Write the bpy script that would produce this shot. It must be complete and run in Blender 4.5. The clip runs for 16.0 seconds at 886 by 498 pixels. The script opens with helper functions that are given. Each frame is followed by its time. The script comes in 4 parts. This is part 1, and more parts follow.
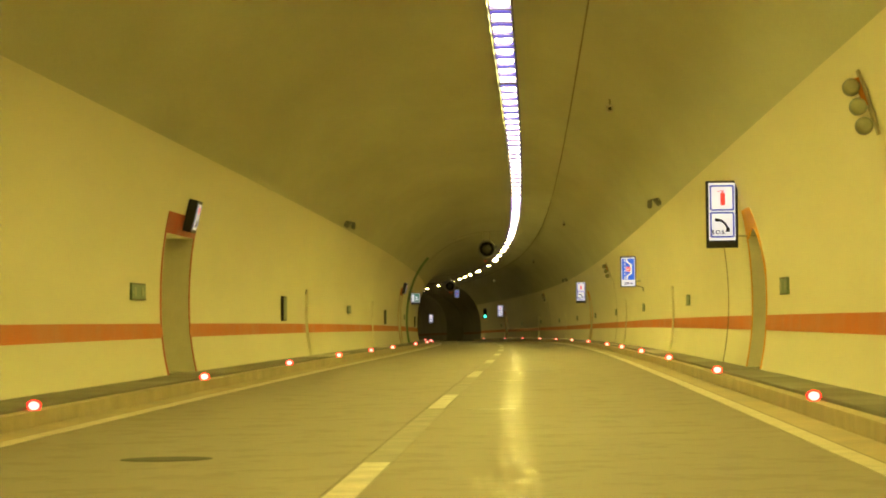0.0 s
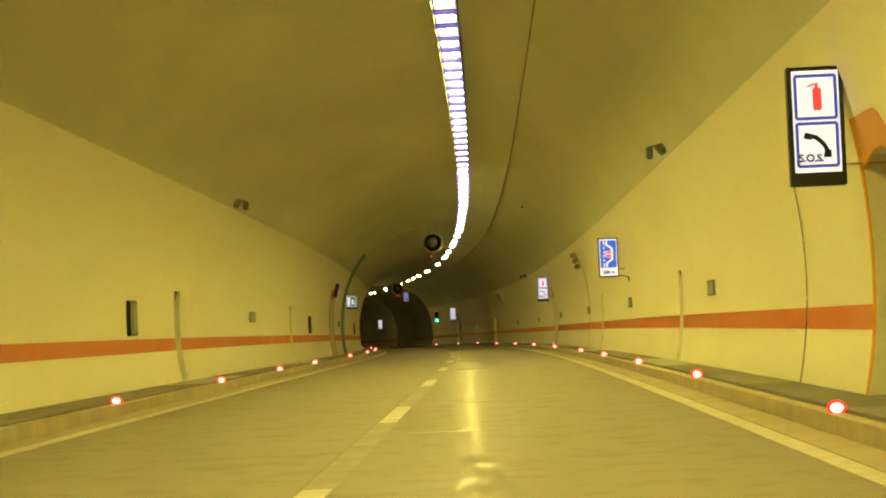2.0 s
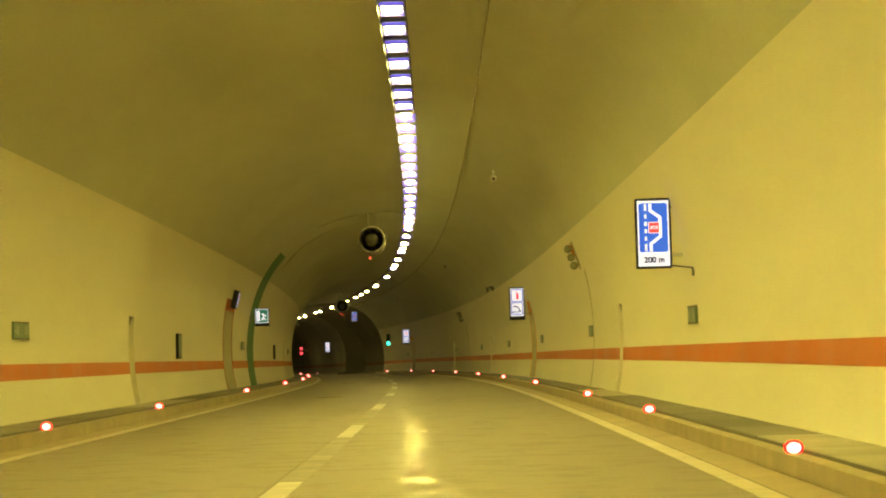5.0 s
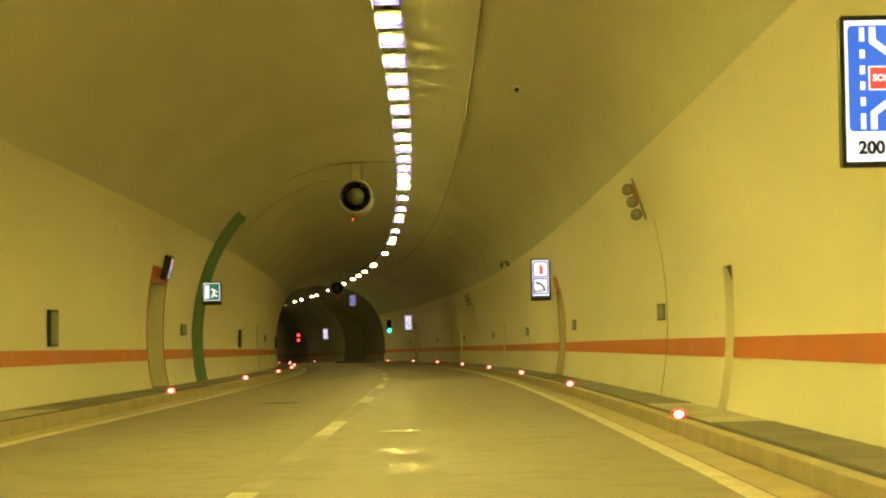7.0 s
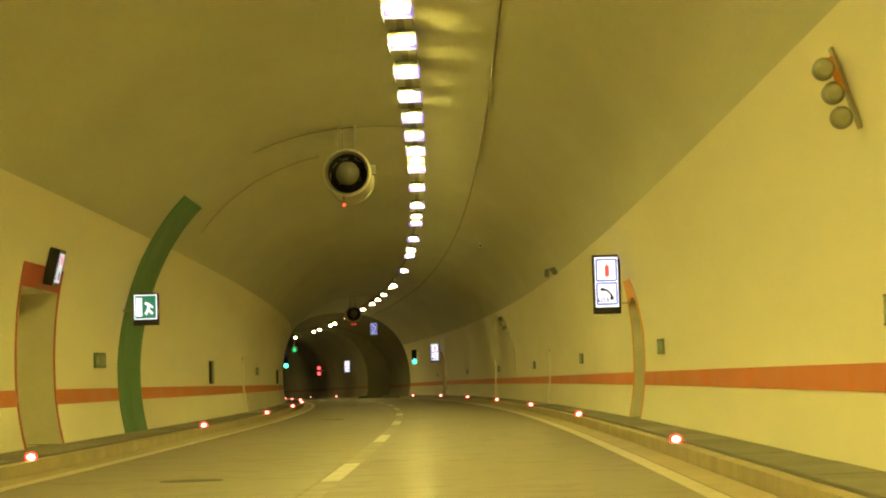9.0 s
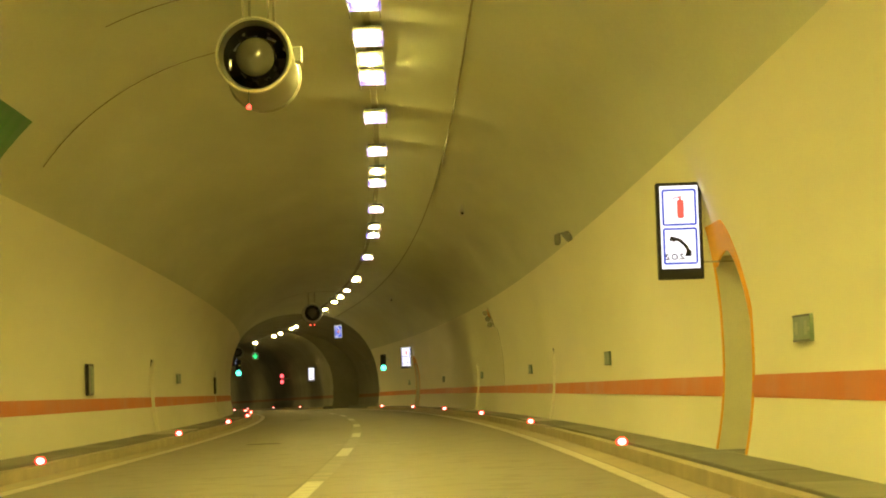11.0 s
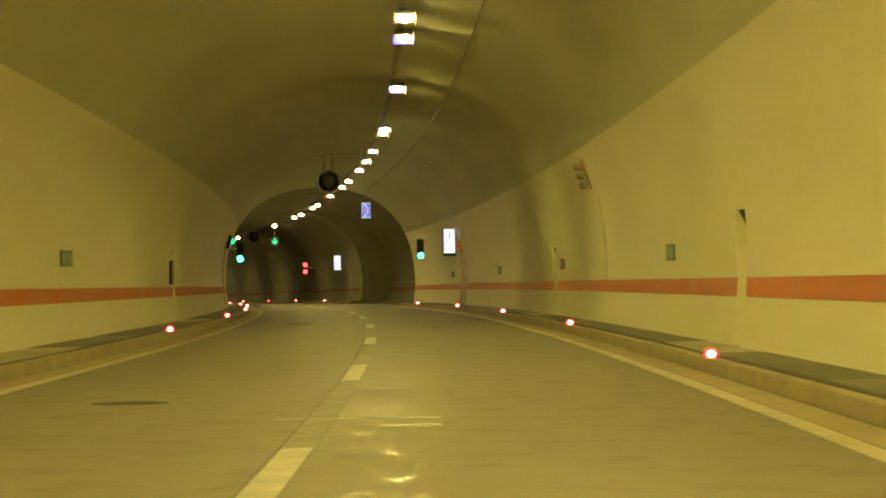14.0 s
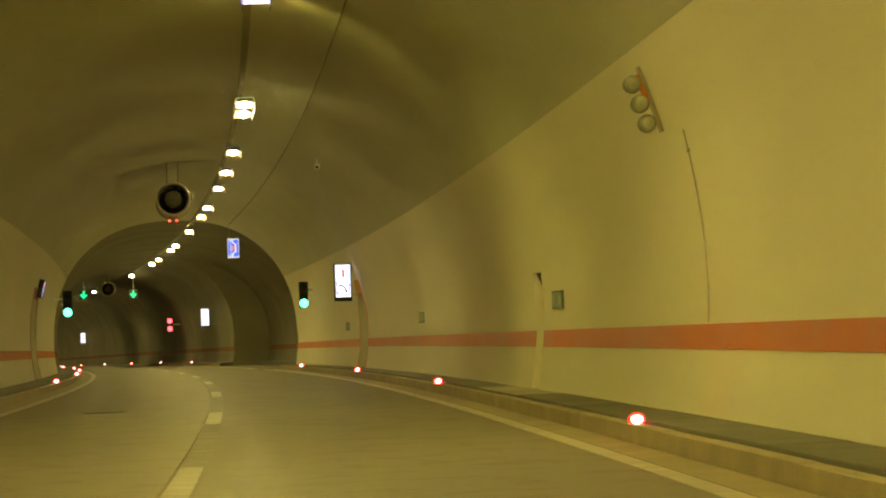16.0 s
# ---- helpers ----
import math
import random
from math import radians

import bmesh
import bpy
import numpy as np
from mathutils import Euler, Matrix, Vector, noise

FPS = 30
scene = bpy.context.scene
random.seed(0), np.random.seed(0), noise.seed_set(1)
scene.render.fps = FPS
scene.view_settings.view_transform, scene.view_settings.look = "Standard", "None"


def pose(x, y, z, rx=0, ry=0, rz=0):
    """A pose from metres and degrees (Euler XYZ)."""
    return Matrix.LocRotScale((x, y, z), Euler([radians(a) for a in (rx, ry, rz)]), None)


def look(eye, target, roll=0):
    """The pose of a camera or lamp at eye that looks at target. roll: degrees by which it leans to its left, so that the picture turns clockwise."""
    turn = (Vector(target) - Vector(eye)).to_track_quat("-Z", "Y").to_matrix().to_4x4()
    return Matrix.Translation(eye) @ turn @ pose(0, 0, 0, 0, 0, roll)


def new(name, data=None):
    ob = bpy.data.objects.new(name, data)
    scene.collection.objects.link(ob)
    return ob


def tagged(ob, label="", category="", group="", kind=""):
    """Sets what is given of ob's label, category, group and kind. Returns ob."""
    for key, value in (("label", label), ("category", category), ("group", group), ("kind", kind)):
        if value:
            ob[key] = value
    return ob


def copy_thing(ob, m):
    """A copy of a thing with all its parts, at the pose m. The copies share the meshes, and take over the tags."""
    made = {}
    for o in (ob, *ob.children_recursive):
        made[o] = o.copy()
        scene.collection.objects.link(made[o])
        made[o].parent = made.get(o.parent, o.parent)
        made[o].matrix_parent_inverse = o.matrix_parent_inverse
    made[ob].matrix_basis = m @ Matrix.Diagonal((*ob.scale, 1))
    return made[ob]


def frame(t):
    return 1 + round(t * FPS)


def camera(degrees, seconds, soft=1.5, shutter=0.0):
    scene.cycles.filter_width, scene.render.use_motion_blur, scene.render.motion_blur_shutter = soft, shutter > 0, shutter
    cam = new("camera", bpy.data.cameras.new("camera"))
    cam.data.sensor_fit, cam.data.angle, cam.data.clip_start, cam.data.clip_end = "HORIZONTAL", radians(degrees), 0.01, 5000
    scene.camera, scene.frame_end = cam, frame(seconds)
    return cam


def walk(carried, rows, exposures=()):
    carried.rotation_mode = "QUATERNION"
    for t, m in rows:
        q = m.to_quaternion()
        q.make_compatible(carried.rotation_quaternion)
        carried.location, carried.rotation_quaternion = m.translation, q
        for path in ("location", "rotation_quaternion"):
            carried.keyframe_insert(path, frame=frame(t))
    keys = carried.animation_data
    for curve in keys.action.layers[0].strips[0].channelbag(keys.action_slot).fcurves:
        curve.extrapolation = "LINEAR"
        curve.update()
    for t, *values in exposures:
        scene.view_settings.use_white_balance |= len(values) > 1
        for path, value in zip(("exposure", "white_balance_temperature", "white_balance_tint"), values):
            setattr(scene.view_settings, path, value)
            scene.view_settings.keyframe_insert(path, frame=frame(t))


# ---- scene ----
# ---------------------------------------------------------------- the tunnel's line
# s runs along the road's middle, lat to the right of it, h above the road
STEP = 20.83333
BENDS = (-.219, -.172, -.124, -.077, -.030, .015, .113, .164, .222, .321, .434, .545, .595, .646, .775, .824, .658, .593,
         .654, .766, .799, .684, .499, .296, .089)          # left turn, radians per km
GRADES = (-.009, -.017, -.025, -.033, -.043, -.052, -.052, -.040, -.026, -.0244, -.0269, -.0013, .0116, -.0162, -.0486, -.0532,
          -.0330, -.0091, -.0046, -.0195, -.0354, -.0388, -.0319, -.0212, -.0100)
KNOTS = np.arange(len(BENDS)) * STEP - 2 * STEP
LINE = np.arange(-60.0, 640.0, 0.5)
I0 = 120
HEADING = np.cumsum(np.interp(LINE, KNOTS, BENDS)) * 0.0005
HEADING -= HEADING[I0]
RISE = np.cumsum(np.interp(LINE, KNOTS, GRADES)) * 0.0005
RISE -= RISE[I0]
LX, LY, LZ = (np.cumsum(a) * 0.5 for a in (-np.sin(HEADING), np.cos(HEADING), RISE))
LX, LY, LZ = LX - LX[I0], LY - LY[I0], LZ - LZ[I0]


def along(s):
    """The middle of the road at s: place and heading."""
    return (float(np.interp(s, LINE, LX)), float(np.interp(s, LINE, LY)), float(np.interp(s, LINE, LZ)),
            float(np.interp(s, LINE, HEADING)))


def spot(s, lat, h):
    x, y, z, a = along(s)
    return Vector((x + lat * math.cos(a), y + lat * math.sin(a), z + h))


def stand(s, lat, h, turn=0.0, tilt=0.0):
    """A pose at s: local x to the right, y ahead, z up; turned about z, then leaned about y (degrees)."""
    x, y, z, a = along(s)
    return (Matrix.Translation(spot(s, lat, h)) @ Matrix.Rotation(a + radians(turn), 4, "Z") @ Matrix.Rotation(radians(tilt), 4, "Y"))


# ---------------------------------------------------------------- camera and walk
EYE = 1.062
cam = camera(18.669, 16.0, soft=2.0)
WALK = (  # seconds, s, lat, turn to the left of the road, pitch, roll
    (0.0, 13.44, 1.180, 1.813, 1.449, -0.809),
    (0.5, 18.46, 1.178, 2.627, 1.388, -0.053),
    (1.0, 23.48, 1.180, 1.788, 0.760, -2.073),
    (1.5, 28.54, 1.161, 1.748, 1.778, -2.040),
    (2.0, 33.65, 1.209, 0.906, 1.517, -2.593),
    (2.5, 38.79, 1.219, 0.935, 1.735, -1.478),
    (3.0, 43.98, 1.259, 0.718, 1.918, -1.726),
    (3.5, 49.22, 1.295, 0.135, 2.016, -1.866),
    (6.0, 75.65, 1.439, 0.245, 1.931, -1.322),
    (6.5, 80.95, 1.482, -0.104, 0.982, -0.562),
    (7.0, 86.25, 1.530, 0.233, 1.756, -1.069),
    (7.5, 91.57, 1.555, -0.132, 1.896, -1.887),
    (8.0, 96.88, 1.562, -0.039, 1.681, -1.989),
    (8.5, 102.16, 1.565, 0.804, 2.296, -1.744),
    (11.0, 128.34, 1.400, -0.100, 2.603, -1.961),
    (11.5, 133.61, 1.343, 0.059, 2.612, -2.352),
    (12.0, 138.90, 1.248, 0.535, 2.632, -1.344),
    (12.5, 144.13, 1.161, 0.964, 1.330, -1.826),
    (13.0, 149.65, 1.065, 0.655, 0.573, -0.553),
    (13.5, 154.50, 1.006, 0.711, 1.115, -0.613),
    (14.0, 160.60, 0.985, 0.241, 0.363, -0.911),
    (14.5, 167.30, 0.992, 0.065, 0.414, -0.779),
    (15.0, 176.40, 0.912, -0.815, 0.510, -0.753),
    (15.5, 184.80, 0.819, -1.080, 0.719, -1.362),
    (16.0, 191.00, 0.815, -3.116, 1.460, -2.074),
)


def row_pose(s, lat, turn, pitch, roll):
    eye = spot(s, lat, EYE)
    yaw, up = along(s)[3] + radians(turn), radians(pitch)
    ahead = Vector((-math.sin(yaw) * math.cos(up), math.cos(yaw) * math.cos(up), math.sin(up)))
    return look(eye, eye + ahead, roll)


walk(cam, [(r[0], row_pose(*r[1:])) for r in WALK], exposures=[(0.0, 0.37), (2.0, 0.48), (6.5, 0.77), (8.5, 1.22), (11.0, 1.68), (12.5, 1.80), (14.0, 1.80), (15.5, 1.93), (16.0, 2.02)])

# ---------------------------------------------------------------- world and light
world = bpy.data.worlds.new("world")
scene.world = world
world.use_nodes = True
world.node_tree.nodes["Background"].inputs[0].default_value = (0.02, 0.02, 0.018, 1)
world.node_tree.nodes["Background"].inputs[1].default_value = 0.0
LAMP_COLOUR, LAMP_POWER = (1.0, 0.822, 0.160), 84.0


# ---------------------------------------------------------------- materials
def tint(c, k):
    return tuple(min(1.0, v * k) for v in c)


def material(name, colour, rough=0.7, metal=0.0, grain=0.12, stain=0.15, grain_size=60.0, stain_size=0.6, bump=0.15,
             rough_vary=0.1, per_piece=0.0, stretch=(1, 1, 1), coat=0.0, ripple=0.0, shine=0.4):
    """Paint, concrete, metal: fine grain and broad stains in colour, roughness and relief."""
    mat = bpy.data.materials.new(name)
    mat.use_nodes = True
    nt = mat.node_tree
    b = nt.nodes["Principled BSDF"]
    N, link = nt.nodes.new, nt.links.new
    geo = N("ShaderNodeNewGeometry")
    mp = N("ShaderNodeMapping")
    mp.inputs["Scale"].default_value = stretch
    link(geo.outputs["Position"], mp.inputs["Vector"])
    fine, broad = N("ShaderNodeTexNoise"), N("ShaderNodeTexNoise")
    fine.inputs["Scale"].default_value, fine.inputs["Detail"].default_value = grain_size, 3
    broad.inputs["Scale"].default_value, broad.inputs["Detail"].default_value = stain_size, 6
    broad.inputs["Roughness"].default_value = 0.62
    link(geo.outputs["Position"], fine.inputs["Vector"])
    link(mp.outputs[0], broad.inputs["Vector"])
    ramp = N("ShaderNodeMapRange")
    ramp.inputs["From Min"].default_value, ramp.inputs["From Max"].default_value = 0.3, 0.72
    ramp.inputs["To Min"].default_value, ramp.inputs["To Max"].default_value = 1 - stain, 1 + stain * 0.6
    link(broad.outputs["Fac"], ramp.inputs["Value"])
    r2 = N("ShaderNodeMapRange")
    r2.inputs["From Min"].default_value, r2.inputs["From Max"].default_value = 0.25, 0.75
    r2.inputs["To Min"].default_value, r2.inputs["To Max"].default_value = 1 - grain, 1 + grain
    link(fine.outputs["Fac"], r2.inputs["Value"])
    m = N("ShaderNodeMath")
    m.operation = "MULTIPLY"
    link(ramp.outputs[0], m.inputs[0]), link(r2.outputs[0], m.inputs[1])
    last = m.outputs[0]
    if per_piece:
        info = N("ShaderNodeObjectInfo")
        r3 = N("ShaderNodeMapRange")
        r3.inputs["To Min"].default_value, r3.inputs["To Max"].default_value = 1 - per_piece, 1 + per_piece
        link(info.outputs["Random"], r3.inputs["Value"])
        m2 = N("ShaderNodeMath")
        m2.operation = "MULTIPLY"
        link(last, m2.inputs[0]), link(r3.outputs[0], m2.inputs[1])
        last = m2.outputs[0]
    mix = N("ShaderNodeMix")
    mix.data_type, mix.blend_type = "RGBA", "MULTIPLY"
    mix.inputs["Factor"].default_value = 1.0
    mix.inputs["A"].default_value = (*colour, 1)
    link(last, mix.inputs["B"])
    link(mix.outputs["Result"], b.inputs["Base Color"])
    r4 = N("ShaderNodeMapRange")
    r4.inputs["To Min"].default_value, r4.inputs["To Max"].default_value = max(0.03, rough - rough_vary), min(1, rough + rough_vary)
    r4.inputs["From Min"].default_value, r4.inputs["From Max"].default_value = 0.3, 0.7
    link(broad.outputs["Fac"], r4.inputs["Value"])
    link(r4.outputs[0], b.inputs["Roughness"])
    b.inputs["Metallic"].default_value = metal
    b.inputs["Coat Weight"].default_value = coat
    b.inputs["Coat Roughness"].default_value = 0.21 if ripple else 0.03
    b.inputs["Specular IOR Level"].default_value = shine
    if ripple:                                  # low uneven ridges across the lane
        wave_map = N("ShaderNodeMapping")
        wave_map.inputs["Scale"].default_value = (1.2, 0.95, 1.0)
        link(geo.outputs["Position"], wave_map.inputs["Vector"])
        wave = N("ShaderNodeTexNoise")
        wave.inputs["Scale"].default_value, wave.inputs["Detail"].default_value = 1.4, 3
        wave.inputs["Roughness"].default_value = 0.68
        link(wave_map.outputs[0], wave.inputs["Vector"])
        patch = N("ShaderNodeMapRange")
        patch.inputs["From Min"].default_value, patch.inputs["From Max"].default_value = 0.51, 0.62
        patch.inputs["To Min"].default_value, patch.inputs["To Max"].default_value = 0.0, coat * 2.2
        link(wave.outputs["Fac"], patch.inputs["Value"])
        link(patch.outputs[0], b.inputs["Coat Weight"])
        ridge = N("ShaderNodeBump")
        ridge.inputs["Strength"].default_value, ridge.inputs["Distance"].default_value = ripple, 0.02
        link(wave.outputs["Fac"], ridge.inputs["Height"])
        link(ridge.outputs[0], b.inputs["Coat Normal"])
    if bump:
        bp = N("ShaderNodeBump")
        bp.inputs["Strength"].default_value, bp.inputs["Distance"].default_value = bump, 0.01
        link(fine.outputs["Fac"], bp.inputs["Height"])
        link(bp.outputs[0], b.inputs["Normal"])
    return mat


def glow(name, colour, strength):
    """A lamp's lens or a lit sign's face."""
    mat = bpy.data.materials.new(name)
    mat.use_nodes = True
    b = mat.node_tree.nodes["Principled BSDF"]
    b.inputs["Base Color"].default_value = (*tint(colour, 0.8), 1)
    b.inputs["Roughness"].default_value = 0.35
    b.inputs["Emission Color"].default_value = (*colour, 1)
    b.inputs["Emission Strength"].default_value = strength
    return mat


WALL_PAINT = material("pale wall coating", (0.80, 0.755, 0.60), 0.95, shine=0.06, grain=0.03, stain=0.07, stain_size=0.5, bump=0.04, stretch=(1, 0.12, 0.7))
VAULT = material("bare concrete vault", (0.585, 0.585, 0.462), 0.97, shine=0.05, grain=0.05, stain=0.12, stain_size=0.35, grain_size=25, bump=0.12, stretch=(1, 0.2, 1))
ORANGE = material("orange wall stripe", (0.62, 0.16, 0.03), 0.5, grain=0.04, stain=0.12, bump=0.04)
# the orange stripe again, with the far bore's dimness in its colour
STRIPE_DIMMED = material("sooty orange wall stripe", (0.19, 0.062, 0.025), 0.7, grain=0.05, stain=0.2, bump=0.04)
ORANGE_FRAME = material("amber niche paint", (0.75, 0.35, 0.03), 0.7, shine=0.2, grain=0.04, stain=0.14, bump=0.04)
RED_FRAME = material("brick red niche paint", (0.42, 0.06, 0.025), 0.5, grain=0.05, stain=0.15, bump=0.04)
GREEN_BAND = material("green escape band", (0.022, 0.17, 0.045), 0.5, grain=0.05, stain=0.15, bump=0.04)
GHOST = material("rubbed out road paint", (0.262, 0.226, 0.178), 0.72, grain=0.10, stain=0.4, stain_size=1.5, bump=0.1)
IRON = material("cast iron", (0.06, 0.055, 0.047), 0.75, 0.0, grain=0.1, stain=0.2, bump=0.2)
# darker concrete: the poor light beyond BAY0 is put into the colour
FAR_DIMMED = material("sooty lay-by vault", (0.27, 0.255, 0.195), 0.95, shine=0.05, grain=0.06, stain=0.2, stain_size=0.35, grain_size=25, bump=0.12)
# bare concrete, toned down so the lay-by wall looks dimly lit
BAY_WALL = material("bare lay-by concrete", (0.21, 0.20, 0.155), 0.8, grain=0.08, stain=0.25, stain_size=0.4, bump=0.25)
NICHE = material("grey niche plaster", (0.70, 0.665, 0.52), 0.75, grain=0.06, stain=0.15, bump=0.15)
ROAD = material("worn road concrete", (0.238, 0.203, 0.158), 0.78, grain=0.035, stain=0.11, grain_size=45, stain_size=0.6, bump=0.02,
                rough_vary=0.10, per_piece=0.012, stretch=(1, 0.07, 1), ripple=0.24, coat=0.085)
SEAM = material("smooth sealed seam", (0.27, 0.24, 0.195), 0.5, grain=0.08, stain=0.2, bump=0.05, shine=0.5)
JOINT = material("dark joint filler", (0.17, 0.155, 0.13), 0.8, bump=0.1)
MARK = material("worn white road paint", (0.56, 0.50, 0.40), 0.55, grain=0.12, stain=0.3, stain_size=2.5, bump=0.1)
DASH = material("rubbed lane dash paint", (0.45, 0.395, 0.335), 0.6, grain=0.14, stain=0.4, stain_size=2.0, bump=0.1)
KERB = material("kerb concrete", (0.42, 0.35, 0.225), 0.7, grain=0.12, stain=0.25, stain_size=1.2, bump=0.3, per_piece=0.02)
GUTTER = material("brown gutter concrete", (0.40, 0.32, 0.20), 0.6, grain=0.12, stain=0.3, stain_size=0.9, bump=0.25)
PAVE = material("walkway concrete", (0.20, 0.19, 0.155), 0.8, grain=0.15, stain=0.3, stain_size=0.8, bump=0.3, per_piece=0.18)
PAVE_PALE = material("pale patched walkway concrete", (0.42, 0.39, 0.31), 0.8, grain=0.15, stain=0.3, stain_size=0.8, bump=0.3)
STEEL = material("galvanised steel", (0.55, 0.55, 0.52), 0.30, 0.85, grain=0.05, stain=0.12, bump=0.05)
DARK = material("black powder coat", (0.018, 0.018, 0.018), 0.45, grain=0.05, stain=0.1, bump=0.03)
MATT = material("dull grey tray steel", (0.34, 0.32, 0.25), 0.95, bump=0.0, shine=0.1)
GREY_BOX = material("grey enamel", (0.20, 0.21, 0.18), 0.5, grain=0.05, stain=0.15, bump=0.05)
WIRE = material("tan cable sheath", (0.22, 0.18, 0.10), 0.6, bump=0.0)
WIRE_PALE = material("painted over cable sheath", (0.46, 0.41, 0.28), 0.7, bump=0.0)
CABLE = material("black cable sheath", (0.03, 0.028, 0.022), 0.6, bump=0.0)
SIGN_WHITE = glow("lit white sign face", (0.88, 0.88, 1.0), 0.58)
SIGN_BLUE = glow("lit blue sign face", (0.03, 0.13, 0.72), 0.55)
SIGN_NAVY = glow("lit navy sign border", (0.04, 0.07, 0.45), 0.4)
SIGN_RED = glow("lit red sign mark", (0.85, 0.05, 0.04), 0.8)
SIGN_RED_DIM = glow("dim lit red sign mark", (0.85, 0.05, 0.04), 0.10)
SIGN_GREEN = glow("lit green sign face", (0.02, 0.20, 0.10), 0.32)
SIGN_WHITE_DIM = glow("dim lit white sign face", (0.80, 0.84, 1.0), 0.24)
SIGN_BLUE_DIM = glow("dim lit blue sign face", (0.06, 0.12, 0.80), 0.28)
SIGN_BLACK = material("black sign ink", (0.01, 0.01, 0.012), 0.5, bump=0.0)
LENS = glow("lit luminaire lens", LAMP_COLOUR, LAMP_POWER)
LENS_DEEP = glow("lit deep luminaire lens", LAMP_COLOUR, 140.0)
WING_DEEP = glow("lit deep luminaire wing", LAMP_COLOUR, 430.0)
WING_BASIC = glow("lit small luminaire wing", (1.0, 0.80, 0.22), 310.0)
WING_FAR = glow("lit dim luminaire wing", (1.0, 0.80, 0.20), 740.0)
LENS_BASIC = glow("lit small luminaire lens", (1.0, 0.80, 0.24), 40.0)
LENS_FAR = glow("lit dim luminaire lens", (1.0, 0.80, 0.20), 120.0)
LENS_END = glow("lit far luminaire lens", (1.0, 0.80, 0.24), 50.0)
WING_END = glow("lit far luminaire wing", (1.0, 0.80, 0.24), 1150.0)
# glare fringes round the lamps, made as glowing colour
END_FRINGE_AMBER = glow("amber tinted lamp end glass", (1.0, 0.72, 0.25), 0.35)
END_FRINGE = glow("violet tinted lamp end glass", (0.22, 0.17, 1.0), 0.46)
# the bowl's violet is the glare's fringe, put into its glow
BOWL_GLASS = glow("lit bowl glass", (0.45, 0.38, 1.0), 0.6)
LED_CORE = glow("lit marker core", (1.0, 0.70, 0.54), 1.5)
LED_RED = glow("lit red marker lens", (1.0, 0.004, 0.004), 5.0)
GREEN_LIGHT = glow("lit green signal lens", (0.05, 0.85, 0.52), 3.0)
GREEN_ARROW = glow("lit green arrow", (0.0, 0.80, 0.22), 0.6)
RED_LIGHT = glow("lit red signal lens", (1.0, 0.06, 0.07), 1.6)
RED_PILOT = glow("lit red pilot lamp", (1.0, 0.05, 0.03), 1.5)
PALE_PLATE = material("grey green photoluminescent plate", (0.17, 0.24, 0.17), 0.45, grain=0.04, stain=0.1, bump=0.02)
PLATE_MARK = material("pale plate marks", (0.33, 0.37, 0.29), 0.5, bump=0.0)
GLASS_DOME = material("frosted lamp glass", (0.36, 0.36, 0.25), 0.2, grain=0.03, stain=0.08, bump=0.0, coat=0.5)
FAN_STEEL = material("weathered fan casing", (0.34, 0.325, 0.26), 0.36, 0.25, grain=0.06, stain=0.2, bump=0.05)
BLACK_BLADE = material("sooty fan blade", (0.055, 0.05, 0.038), 0.9, bump=0.0, shine=0.1)
FAN_RIM = material("pale fan rim", (0.58, 0.55, 0.44), 0.35, grain=0.04, stain=0.12, bump=0.02)
HUB = material("painted fan hub", (0.11, 0.105, 0.08), 0.22, grain=0.03, stain=0.1, bump=0.0, coat=0.3)
RUST = material("orange tag", (0.60, 0.22, 0.05), 0.5, bump=0.0)


# ---------------------------------------------------------------- mesh helpers
def mesh_of(bm, name, mat, smooth=False):
    me = bpy.data.meshes.new(name)
    bmesh.ops.recalc_face_normals(bm, faces=bm.faces)
    bm.to_mesh(me)
    bm.free()
    me.materials.append(mat)
    if smooth:
        for p in me.polygons:
            p.use_smooth = True
        me.set_sharp_from_angle(angle=radians(28))
    return me


def part(name, bm, mat, parent=None, label="", smooth=False):
    ob = new(name, mesh_of(bm, name, mat, smooth))
    ob.parent = parent
    if label:
        tagged(ob, label)
    return ob


def thing(name, label, category, m=None, group="", kind=""):
    ob = tagged(new(name), label, category, group, kind)
    if m is not None:
        ob.matrix_basis = m
    return ob


def piece(name, me, parent):
    ob = new(name, me)
    ob.parent = parent
    return ob


def box(sx, sy, sz, x=0, y=0, z=0, bevel=0.0, bm=None, m=None, segments=1):
    """A box about (x, y, z), with worn edges."""
    bm = bm or bmesh.new()
    mm = (m or Matrix()) @ Matrix.LocRotScale((x, y, z), None, (sx, sy, sz))
    made = bmesh.ops.create_cube(bm, size=1.0, matrix=mm)
    if bevel:
        edges = {e for v in made["verts"] for e in v.link_edges}
        bmesh.ops.bevel(bm, geom=list(edges), offset=bevel, segments=segments, affect="EDGES", profile=0.5)
    return bm


def rod(r, length, m=None, r2=None, n=16, bm=None, caps=True):
    """A cylinder or cone along local z, centred."""
    bm = bm or bmesh.new()
    bmesh.ops.create_cone(bm, cap_ends=caps, segments=n, radius1=r, radius2=r if r2 is None else r2, depth=length, matrix=m or Matrix())
    return bm


def turned(profile, m=None, n=28, bm=None):
    """Revolves (radius, height) pairs about local z."""
    bm = bm or bmesh.new()
    m = m or Matrix()
    rings = []
    for r, z in profile:
        rings.append([bm.verts.new(m @ Vector((r * math.cos(a), r * math.sin(a), z))) for a in (2 * math.pi * k / n for k in range(n))])
    for a, b in zip(rings, rings[1:]):
        for k in range(n):
            bm.faces.new((a[k], a[(k + 1) % n], b[(k + 1) % n], b[k]))
    return bm


